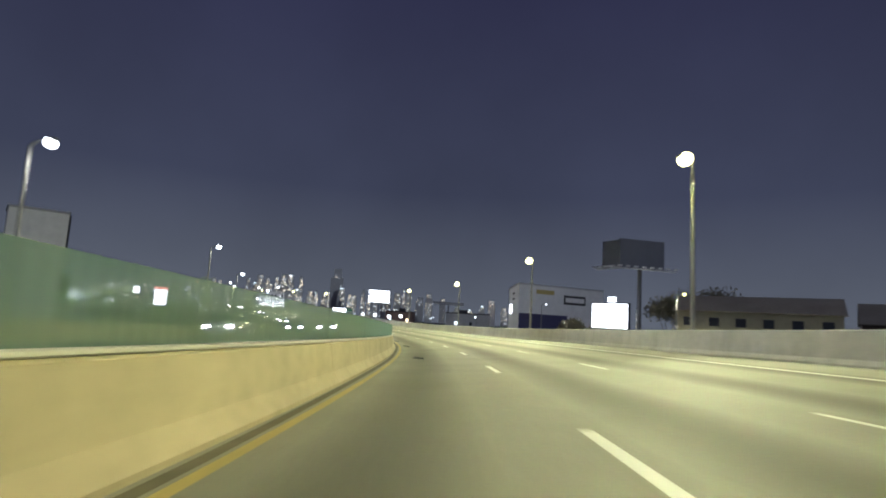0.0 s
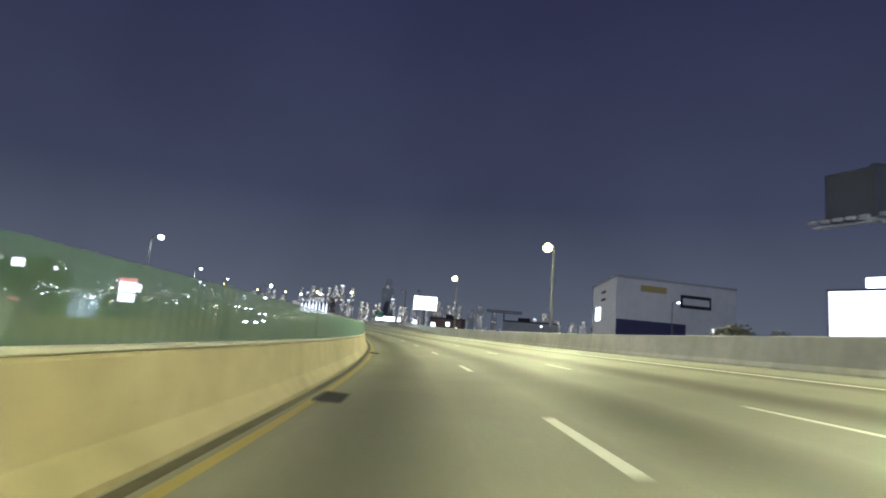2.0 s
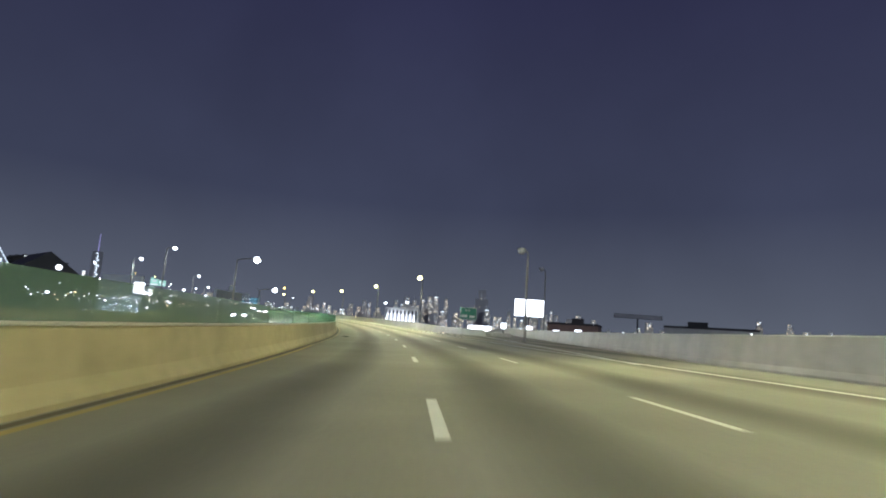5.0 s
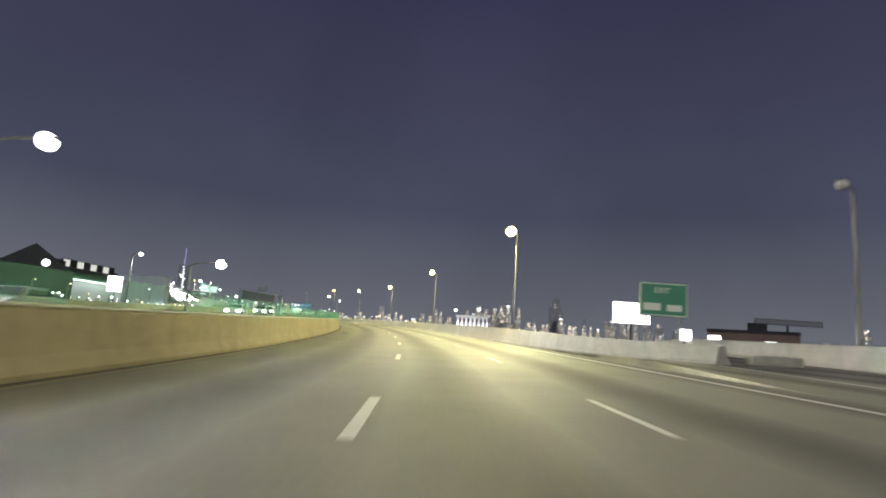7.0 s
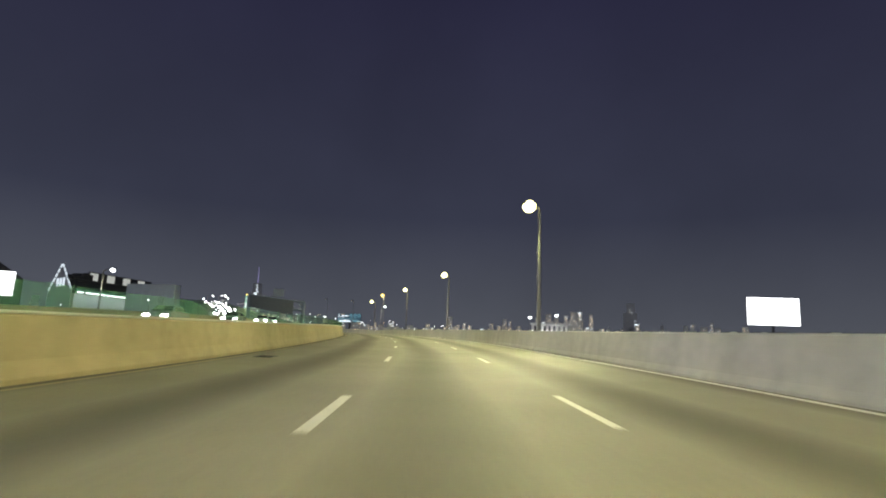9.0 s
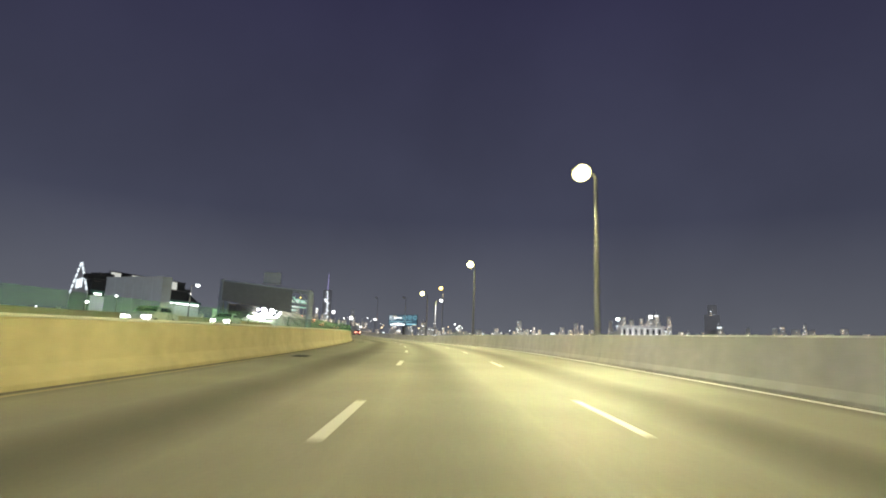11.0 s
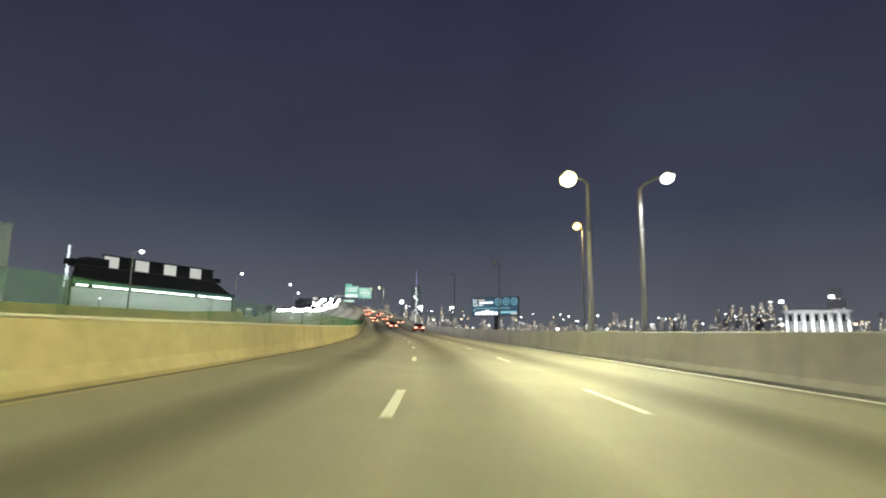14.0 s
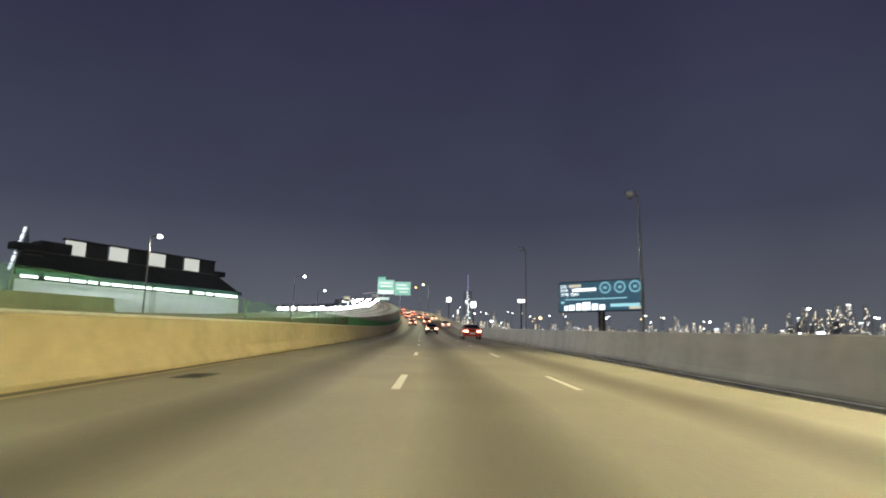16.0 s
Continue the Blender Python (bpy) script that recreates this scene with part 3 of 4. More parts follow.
# ---------------------------------------------------------------- road signs
def gantry_sign(x, y, z, w, h, turn, label, rows, mat_face, mat_line, title=""):
    ob = thing("road_sign", turned(x, y, z, turn), label, "road sign")
    part("panel", box((w, 0.08, h), (0, 0.05, h / 2), 0.02), mat_face, ob)
    bd = bmesh.new()
    for dx, dz, sx, sz in ((0, h - 0.06, w - 0.1, 0.05), (0, 0.06, w - 0.1, 0.05), (-w / 2 + 0.06, h / 2, 0.05, h - 0.12), (w / 2 - 0.06, h / 2, 0.05, h - 0.12)):
        add_box(bd, (sx, 0.02, sz), (dx, -0.005, dz))
    part("border", bd, mat_line, ob)
    for cx, cz, sw, sh in rows:
        part("word_bar", box((sw, 0.02, sh), (cx, -0.005, cz)), mat_line, ob)
    if title:
        label_text(title, 0.36, -0.45, h - 0.5, mat_line, ob, -0.01)
    return ob


exit_green = material("exit_sign_green", (0.03, 0.22, 0.15), 0.5, 0, 2.0, 0.15)
exit_white = material("exit_sign_white", (0.7, 0.75, 0.72), 0.5)
ex = gantry_sign(-32.6, 194.4, 2.2, 2.3, 1.6, 20, "green exit sign with white lettering on two posts", [(-0.55, 0.45, 0.8, 0.34), (0.5, 0.42, 0.7, 0.3)], exit_green, exit_white, "EXIT")
for px in (-0.8, 0.8):
    part("post", tube((px, 0.15, -1.95), (px, 0.15, 1.2), 0.05), steel, ex)
g1 = gantry_sign(-282.4, 444.6, 20.6, 4.7, 4.1, 49, "green overhead direction sign with a white strip and pale lettering", [(0, 3.2, 3.6, 0.5), (0.1, 2.3, 3.2, 0.45), (0, 0.65, 4.3, 0.95)], sign_green_glow, sign_white_glow)
part("tab", box((2.2, 0.08, 0.85), (-1.2, 0.05, 4.55), 0.02), sign_green_glow, g1)
g2 = gantry_sign(-279.3, 448.3, 20.4, 4.5, 3.8, 49, "green overhead direction sign with pale lettering", [(-0.2, 2.9, 3.0, 0.4), (0.1, 1.9, 3.6, 0.5), (0.3, 0.9, 2.4, 0.4)], sign_green_glow, sign_white_glow)
g3 = gantry_sign(-282.9, 444.0, 18.9, 3.7, 0.75, 49, "narrow green sign plate under the overhead sign", [(0, 0.4, 2.9, 0.3)], sign_green_glow, sign_white_glow)
for g, up in ((g1, 28.6), (g2, 28.4), (g3, 26.9)):
    part("column", tube((-0.6, 0.5, -up), (-0.6, 0.5, 0.7), 0.16), steel, g)
part("arm", tube((-6.5, 0.45, 0.15), (2.2, 0.45, 1.0), 0.16), pale_wall, g1)


# ---------------------------------------------------------------- buildings
def quad_pane(w, h):
    bm = bmesh.new()
    add_box(bm, (w, 0.06, h), (0, 0, 0))
    return mesh_of("pane", bm)


PANES = {}


def lit_pane(w, h, mat):
    key = (round(w, 2), round(h, 2), mat.name)
    if key not in PANES:
        PANES[key] = quad_pane(w, h)
        PANES[key].materials.append(mat)
    return PANES[key]


def block(name, x, y, w, d, h, turn, mat, label, category, lit, rnd, parapet=0.5, pane=(1.1, 1.5), foot=GROUND, storey=3.4):
    """A flat-roofed building; lit: how many windows of its front shine."""
    ob = thing(name, turned(x, y, foot, turn), label, category)
    part("wall", box((w, d, h), (0, 0, h / 2)), mat, ob)
    rf = bmesh.new()
    for dx, dy, sx, sy in ((0, -d / 2 + 0.15, w + 0.2, 0.3), (0, d / 2 - 0.15, w + 0.2, 0.3), (-w / 2 + 0.15, 0, 0.3, d - 0.6), (w / 2 - 0.15, 0, 0.3, d - 0.6)):
        add_box(rf, (sx, sy, parapet), (dx, dy, h + parapet / 2))
    add_box(rf, (w * 0.22, d * 0.3, 1.8), (w * rnd.uniform(-0.25, 0.25), 0, h + 0.9))
    part("roof", rf, roof_dark, ob)
    cols = max(1, int(w / 3.2))
    rows = max(1, int(h / storey))
    cells = [(c, r) for c in range(cols) for r in range(rows)]
    rnd.shuffle(cells)
    for i, (c, r) in enumerate(cells[:max(lit * 2, 4)]):
        m = (window_warm if rnd.random() < 0.6 else window_cool) if i < lit else glass_dark
        wn_ = part("window", lit_pane(*pane, m), None, ob)
        wn_.location = ((c + 0.5) / cols * w - w / 2, -d / 2 - 0.02, (r + 0.6) * storey)
    return ob


# white warehouse beside the exit
wa, wc, wb = Vector((19.4, 185.1)), Vector((17.7, 157.1)), Vector((44.8, 168.0))
wh = thing("warehouse", Matrix.Translation((wc.x, wc.y, GROUND)), "pale painted warehouse with one lit window and a dark lower band", "building")
bm = bmesh.new()
foot = [Vector((0, 0)), wb - wc, wb - wc + wa - wc, wa - wc]
lo = [bm.verts.new((p.x, p.y, 0)) for p in foot]
hi = [bm.verts.new((p.x, p.y, 20.6)) for p in foot]
for i in range(4):
    j = (i + 1) % 4
    bm.faces.new((lo[i], lo[j], hi[j], hi[i]))
bm.faces.new(hi)
bm.faces.new(lo[::-1])
part("wall", bm, pale_wall, wh)
front, side = (wb - wc).normalized(), (wa - wc).normalized()


def on_wall(origin, along, u, z, out):
    p = along * u
    nrm = Vector((along.y, -along.x))
    if out < 0:
        nrm = -nrm
    return Matrix.Translation((p.x + nrm.x * 0.06, p.y + nrm.y * 0.06, z)) @ Matrix.Rotation(math.atan2(along.y, along.x), 4, "Z")


def wall_piece(name, along, u, z, w, h, mat, parent, out=1, t=0.12):
    ob = part(name, box((w, t, h), (0, 0, 0), 0.01), mat, parent)
    ob.matrix_basis = on_wall(None, along, u, z, out)
    return ob


wall_piece("window", side, 20.0, 14.2, 6.0, 2.8, board_white, wh, -1)
wall_piece("lower_band", front, 8.2, 10.0, 16.2, 5.4, material("blue_band", (0.03, 0.03, 0.09), 0.7), wh)
# two thin dark bars across the side wall
for zz in (17.0, 18.6):
    wall_piece("side_bar", side, 13.5, zz, 5.0, 0.5, roof_dark, wh, -1)
wall_piece("louvre_frame", front, 18.8, 17.2, 7.6, 2.6, roof_dark, wh)
wall_piece("louvre_panel", front, 18.8, 17.2, 6.6, 1.3, pale_wall, wh, 1, 0.2)
wall_piece("faded_sign", front, 8.6, 18.9, 6.0, 1.2, material("faded_yellow", (0.42, 0.33, 0.12), 0.8), wh)
rim = bmesh.new()
for i in range(4):
    p, q = foot[i], foot[(i + 1) % 4]
    add_box(rim, ((q - p).length + 0.3, 0.35, 0.4), ((p.x + q.x) / 2, (p.y + q.y) / 2, 20.75), Matrix.Rotation(math.atan2(q.y - p.y, q.x - p.x), 4, "Z"))
part("roof_edge", rim, render_grey, wh)

rnd = random.Random(5)
def gabled_house(x, y, w, d, eave, ridge, turn, mat, label, lit):
    """A long low house: walls, a pitched roof with overhanging eaves, windows on the road side."""
    ob = thing("house", turned(x, y, GROUND, turn), label, "house")
    bm = bmesh.new()
    prof = [(-d / 2, 0), (d / 2, 0), (d / 2, eave), (0, ridge - 0.25), (-d / 2, eave)]
    ends = [[bm.verts.new((sx * w / 2, py, pz)) for py, pz in prof] for sx in (-1, 1)]
    for k in range(5):
        m = (k + 1) % 5
        bm.faces.new((ends[0][k], ends[0][m], ends[1][m], ends[1][k]))
    bm.faces.new(ends[0])
    bm.faces.new(ends[1][::-1])
    part("wall", bm, mat, ob)
    rise = ridge - eave
    run = d / 2 + 0.5
    pitch = math.atan2(rise, d / 2)
    slope = math.hypot(run, run * rise / (d / 2))
    for sy in (-1, 1):
        mid = Vector((0, sy * run / 2, ridge - run * rise / d + 0.02))
        part("roof", box((w + 0.8, slope, 0.18), mid, 0.02, Matrix.Rotation(-sy * pitch, 4, "X")), roof_tan, ob)
    for k in range(6):
        m = window_warm if k in lit else glass_dark
        wn_ = part("window", lit_pane(1.3, 1.2, m), None, ob)
        wn_.location = (((k + 0.5) / 6 - 0.5) * w, -d / 2 - 0.02, eave - 1.6)
    return ob


roof_tan = material("tan_shingle_roof", (0.34, 0.30, 0.22), 0.85, 0, 3.0, 0.25)
gabled_house(39.0, 81.4, 20, 12, 12.7, 15.0, -34.0, material("olive_siding", (0.30, 0.28, 0.20), 0.8, 0, 1.2, 0.2), "low tan house with a pitched shingle roof beyond the parapet", ())
gabled_house(70.6, 82.3, 24, 12, 12.4, 15.6, -37.5, brick, "dark brick house with a pitched roof beyond the parapet", (1, 4))
block("low_building", -17.5, 266, 12, 10, 12.4, -8, brick, "dark red brick building with small lit windows", "building", 4, rnd)
block("low_building", 14, 268, 20, 12, 13.2, -10, render_grey, "grey low building behind the exit", "building", 3, rnd)
# blue gabled hall with a round lit clock
gh = thing("gabled_hall", turned(-176.0, 265.5, GROUND, 62), "dark gabled hall with a round lit clock", "building")
bm = bmesh.new()
pr = [(-9, 0), (9, 0), (9, 19.5), (0, 26.0), (-9, 19.5)]
f0 = [bm.verts.new((px, 0, pz)) for px, pz in pr]
f1 = [bm.verts.new((px, 22, pz)) for px, pz in pr]
bm.faces.new(f0)
bm.faces.new(f1[::-1])
for i in range(5):
    j = (i + 1) % 5
    bm.faces.new((f0[i], f1[i], f1[j], f0[j]))
part("wall", bm, material("dark_hall_siding", (0.05, 0.052, 0.06), 0.8, 0, 0.6, 0.3), gh)
ck = bmesh.new()
bmesh.ops.create_cone(ck, cap_ends=True, segments=32, radius1=0.85, radius2=0.85, depth=0.2, matrix=Matrix.Translation((2.6, -0.1, 21.4)) @ Matrix.Rotation(radians(90), 4, "X"))
part("clock_face", ck, board_white, gh)

# big store with a dark stepped roof and a bright eave; its front runs away from the road
sa, sturn = Vector((-298.0, 360.0)), 104.5
S0, S1 = 0.0, 56.0
sw = S1 - S0
store = thing("big_store", turned(sa.x, sa.y, GROUND, sturn), "large store with bright eave lights and white roof panels", "building")
# the front faces the expressway, so depth runs to the local +y side
SKEW = 0.543  # the near end wall is slanted to fit the camera's view
bm = bmesh.new()
plan = ((S0, 0), (S1, 0), (S1, 30), (S0 + 30 * SKEW, 30))
low = [bm.verts.new((px, py, 0)) for px, py in plan]
top = [bm.verts.new((px, py, 26.4)) for px, py in plan]
for i in range(4):
    bm.faces.new((low[i], low[(i + 1) % 4], top[(i + 1) % 4], top[i]))
bm.faces.new(low[::-1])
bm.faces.new(top)
part("wall", bm, pale_wall, store)
part("fascia", box((sw + 0.6, 0.8, 1.2), ((S0 + S1) / 2, -0.4, 27.9), 0.05), material("green_fascia", (0.10, 0.22, 0.17), 0.6, 0, 1.0, 0.15), store)
bm = bmesh.new()
x0, x1, y0, z0, z1 = S0, S1, 0.3, 28.5, 32.6
v = [bm.verts.new(p) for p in ((x0, y0, z0), (x1, y0, z0), (x1, 29, z0), (x0 + 29 * SKEW, 29, z0), (x0 + 1.2, y0 + 1.0, z1), (x1 - 7.0, y0 + 1.0, z1), (x1 - 7.0, 28, z1), (x0 + 0.6 + 28 * SKEW, 28, z1))]
for f in ((0, 1, 5, 4), (1, 2, 6, 5), (2, 3, 7, 6), (3, 0, 4, 7), (4, 5, 6, 7), (3, 2, 1, 0)):
    bm.faces.new([v[i] for i in f])
store_roof = material("dark_slate_roof", (0.040, 0.041, 0.040), 0.85, 0, 1.2, 0.35)
part("roof", bm, store_roof, store)
ledge_grey = material("grey_roof_ledge", (0.10, 0.10, 0.095), 0.8, 0, 1.0, 0.3)
part("roof_ledge", box((sw - 8.0, 5.0, 0.35), ((S0 + S1) / 2 - 2.5, 3.6, 32.75), 0.05), ledge_grey, store)
# white panels are made to glow in place of light falling on them
panel_white = glow("roof_panel_glow", (0.50, 0.52, 0.47), 0.75)
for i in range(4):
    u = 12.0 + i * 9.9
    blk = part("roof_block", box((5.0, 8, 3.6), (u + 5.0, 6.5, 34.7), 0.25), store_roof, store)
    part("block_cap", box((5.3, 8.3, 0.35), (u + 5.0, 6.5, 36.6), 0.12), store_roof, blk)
    pan = part("white_panel", box((4.4, 0.25, 3.5), (u, 2.4, 34.6), 0.05), panel_white, store)
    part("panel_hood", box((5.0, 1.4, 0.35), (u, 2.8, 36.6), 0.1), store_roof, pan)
part("roof_block", box((6.6, 5, 2.5), (8.0, 4.6, 34.2), 0.2), store_roof, store)
part("roof_block", box((6.4, 2.6, 1.6), (2.6, 2.9, 33.6), 0.2), store_roof, store)
part("roof_sign", box((3.4, 0.2, 0.7), (3.4, 1.2, 31.6), 0.05), material("dim_roof_sign", (0.20, 0.16, 0.14), 0.7), store)
part("roof_vent", tube((47.6, 4, 32.5), (47.6, 4, 34.4), 1.7, 1.3, 12), store_roof, store)
part("roof_vent", box((3.2, 4, 1.5), (51.6, 5.0, 33.4), 0.2), store_roof, store)
eave_lamp = glow("eave_lamp", (0.85, 1.0, 0.95), 4.5)
rnd = random.Random(71)
u = S0 + 0.6
while u < S1 - 3:
    w = rnd.choice((2.0, 3.2, 4.6))
    part("eave_light", box((w, 0.3, 0.5), (u + w / 2, -1.0, 27.0), 0.05), eave_lamp, store)
    u += w + rnd.choice((0.5, 0.8, 1.4))
al = bpy.data.lights.new("eave_light", "AREA")
al.shape, al.size, al.size_y, al.energy, al.color = "RECTANGLE", sw, 0.5, 3200, (0.80, 0.95, 1.0)
alo = new("eave_light", al)
alo.matrix_basis = store.matrix_basis @ Matrix.Translation(((S0 + S1) / 2, -1.6, 26.6)) @ Matrix.Rotation(radians(-35), 4, "X")
gable_strip = glow("gable_light_strip", (0.80, 0.92, 1.0), 0.9)
# lit gable at the store's end: thin sheet turned to fit the camera's view
gb = thing("entrance_gable", turned(-312.9, 362.6, GROUND, -14), "steep entrance gable outlined with bright lights", "building")
bm = bmesh.new()
pr = [(-14.5, 0), (14.5, 0), (14.5, 28.2), (0, 40.0), (-14.5, 28.2)]
f0 = [bm.verts.new((px, 0, pz)) for px, pz in pr]
f1 = [bm.verts.new((px, 0.4, pz)) for px, pz in pr]
bm.faces.new(f0)
bm.faces.new(f1[::-1])
for i in range(5):
    j = (i + 1) % 5
    bm.faces.new((f0[i], f1[i], f1[j], f0[j]))
part("wall", bm, pale_wall, gb)
for sx in (-1, 1):
    for i in range(6):
        u0, u1 = i / 6 + 0.02, (i + 1) / 6 - 0.04
        part("light_strip", tube((sx * 14.5 * (1 - u0), -0.2, 28.2 + 11.8 * u0), (sx * 14.5 * (1 - u1), -0.2, 28.2 + 11.8 * u1), 0.32, None, 6), gable_strip, gb)
for px in (-4.0, 0, 4.0):
    part("gable_lamp", box((2.2, 0.2, 3.6), (px, -0.15, 31.6), 0.05), gable_strip, gb)
# pale shed in front of the store, kept thin to fit the camera's view
blue_white = material("pale_blue_panels", (0.58, 0.64, 0.72), 0.6, 0, 0.8, 0.12)
shd = thing("shed", turned(-198.2, 321.6, GROUND, 12.6), "pale blue-white thin shed with vertical wall panels", "building")
for i in range(6):
    part("wall_panel", box((2.66, 2.5, 24.0), ((i - 2.5) * 2.68, 0, 12.0), 0.02), blue_white, shd)
part("coping", box((16.3, 2.7, 0.3), (0, 0, 24.15), 0.05), blue_white, shd)

# two lamps added to brighten the shed and the store
for px, py, tz in ((-184.0, 310.0, 11.0), (-250.0, 352.0, 13.0)):
    street_lamp("lot_lamp", (px, py, GROUND), (px - 0.8, py + 0.3, tz), "tall cold white lamp added to light the shed and store", white_glow, 30000, (0.85, 0.95, 1.0), "lamps of the store's lot", 0.2)

# hall with lit white columns
hall = thing("columned_hall", turned(-167.0, 628.0, GROUND - 3.0, 12), "grey hall with floodlit white columns", "building")
part("wall", box((27, 20, 32.5), (0, 12, 16.25)), render_grey, hall)
part("cornice", box((28, 2.2, 1.6), (0, 0.6, 33.0), 0.1), pale_wall, hall)
column_glow = glow("column_wash", (0.92, 0.97, 1.0), 2.2)
for i in range(8):
    px = (i - 3.5) * 3.5
    part("column", tube((px, -0.6, 0), (px, -0.6, 32.2), 0.8, 0.7, 14), pale_wall, hall)
    # glowing cones stand in for lamplight on the lower columns
    part("uplit_glow", tube((px, -1.6, 19.0), (px, -1.6, 28.5), 0.6, 0.2, 8), column_glow, hall)
    if i < 7:
        part("window", box((1.0, 0.1, 3.0), (px + 1.75, 1.95, 29.9)), glass_dark, hall)
ha = bpy.data.lights.new("column_wash", "AREA")
ha.shape, ha.size, ha.size_y, ha.energy, ha.color = "RECTANGLE", 26.0, 1.0, 8000, (0.92, 0.97, 1.0)
new("column_wash", ha).matrix_basis = hall.matrix_basis @ look((0, -7.0, 16.0), (0, 2.0, 27.0))
for px, hz in ((-13.5, 34.0), (6.5, 35.5)):
    fl = thing("floodlight_mast", turned(-166.0 + px, 620.0, GROUND, 0), "tall mast with cold white floodlights", "floodlight", "floodlight masts")
    part("mast", tube((0, 0, 0), (0, 0, hz), 0.3, 0.15), steel, fl)
    part("floodlight", box((2.0, 0.6, 1.3), (0, -0.3, hz + 0.3), 0.1), white_glow, fl)


# ---------------------------------------------------------------- sign structure over the opposite carriageway
# bluish tone offsets the warm lamp light on the gantry
gantry_steel = material("bluish_gantry_steel", (0.20, 0.235, 0.33), 0.7, 0, 2.0, 0.2)
sg = thing("sign_gantry", Matrix(), "pale grey steel sign gantry over the opposite carriageway", "gantry")
for q in (346.4, 350.6):
    part("leg", tube(spot_at(q, -11.0, -0.2), spot_at(q, -11.0, 6.3), 0.34, 0.30, 8), gantry_steel, sg)
for z in (2.6, 4.1, 6.2):
    part("crossbar", tube(spot_at(346.4, -11.0, z), spot_at(350.6, -11.0, z), 0.22, None, 8), gantry_steel, sg)
part("brace", tube(spot_at(346.4, -11.0, 0.6), spot_at(350.6, -11.0, 2.6), 0.14, None, 8), gantry_steel, sg)
part("brace", tube(spot_at(346.4, -11.0, 2.6), spot_at(350.6, -11.0, 0.6), 0.14, None, 8), gantry_steel, sg)
for q in (346.4, 350.6):
    for z in (4.3, 6.1):
        part("chord", tube(spot_at(q, -11.0, z), spot_at(q, -22.3, z + 0.9), 0.16, None, 8), gantry_steel, sg)
for i in range(7):
    la0, la1 = -11.0 - i * 1.6, -12.6 - i * 1.6
    part("web", tube(spot_at(346.4, la0, 4.3 + i * 0.13), spot_at(346.4, la1, 6.25 + i * 0.13), 0.09, None, 6), gantry_steel, sg)
for q in (346.4, 350.6):
    part("leg", tube(spot_at(q, -22.3, -6), spot_at(q, -22.3, 7.2), 0.34, 0.30, 8), gantry_steel, sg)
bm = bmesh.new()
cs = [spot_at(q, lat, z) for q in (345.95, 346.07) for lat, z in ((-13.2, 3.2), (-22.1, 4.4), (-22.1, 6.9), (-13.2, 6.2))]
vs = [bm.verts.new(c) for c in cs]
for f in ((0, 1, 2, 3), (7, 6, 5, 4), (0, 4, 5, 1), (1, 5, 6, 2), (2, 6, 7, 3), (3, 7, 4, 0)):
    bm.faces.new([vs[k] for k in f])
part("sign_back", bm, material("dull_sign_back", (0.10, 0.115, 0.15), 0.7, 0, 1.5, 0.2), sg)
part("control_box", box((2.3, 1.2, 1.6), spot_at(349.8, -16.4, 7.95), 0.08, Matrix.Rotation(at(349.8)[3], 4, "Z")), gantry_steel, sg)
# short concrete nose of the exit ramp
nose = thing("ramp_nose", Matrix(), "short pale concrete barrier end beside the exit ramp", "barrier")
c0, c1 = spot_at(194.0, 14.9, 0), spot_at(194.4, 17.6, 0)
bm = bmesh.new()
add_box(bm, ((c1 - c0).length, 0.45, 0.46), (c0 + c1) / 2 + Vector((0, 0, 0.22)), Matrix.Rotation(math.atan2(c1.y - c0.y, c1.x - c0.x), 4, "Z"), 0.08)
part("block", bm, grey_concrete, nose)
# filling station sign, white sign boards
gs = thing("price_sign", turned(-83.8, 168.7, GROUND, 31.5), "tall white lit sign with a red top band", "sign")
part("pole", tube((0, 0.3, 0), (0, 0.3, 9.0), 0.25), dark_steel, gs)
part("red_band", box((3.6, 0.5, 0.7), (0, 0, 14.0), 0.04), glow("sign_red", (0.9, 0.25, 0.2), 1.6), gs)
part("upper_panel", box((3.4, 0.5, 2.3), (0, 0, 12.4), 0.04), board_white, gs)
part("lower_panel", box((3.3, 0.5, 1.9), (0, 0, 10.1), 0.04), board_white, gs)
for x, y, z, w, h, turn in ((-129.0, 248.7, 7.2, 2.5, 2.9, 45), (-152.9, 221.8, 11.8, 3.6, 2.8, 40), (-30.2, 217.3, 2.2, 0.9, 0.9, 15), (-26.6, 230.3, 2.2, 1.1, 1.1, 15), (-21.8, 246.2, 2.0, 1.3, 1.3, 10), (-17.0, 254.6, 2.5, 1.4, 1.3, 5), (-268.9, 456.9, 19.2, 1.3, 1.3, 45), (-234.2, 430.7, 14.7, 1.1, 1.2, 45), (-206.8, 412.6, 13.0, 1.0, 0.45, 45)):
    sb_ = thing("lit_sign", turned(x, y, GROUND, turn), "plain white lit sign board on a post", "sign", "white sign boards")
    part("post", tube((0, 0.25, 0), (0, 0.25, z - GROUND), 0.12), dark_steel, sb_)
    part("board", box((w, 0.4, h), (0, 0, z - GROUND), 0.05), board_white, sb_)

# lamp added in a side street to brighten the warehouse
street_lamp("street_lamp", (17.2, 125.6, GROUND), (18.4, 126.6, 6.2), "cold white lamp added to light the warehouse", white_glow, 60000, (0.92, 0.95, 1.0), "lamps of the street below", 0.12)


# lamp put in to brighten the tan house and trees
street_lamp("street_lamp", (19.7, 65.2, GROUND), (20.8, 65.6, 5.8), "warm white lamp added to light the tan house", lamp_glow, 24000, (1.0, 0.9, 0.6), "lamps of the street below", 0.12)


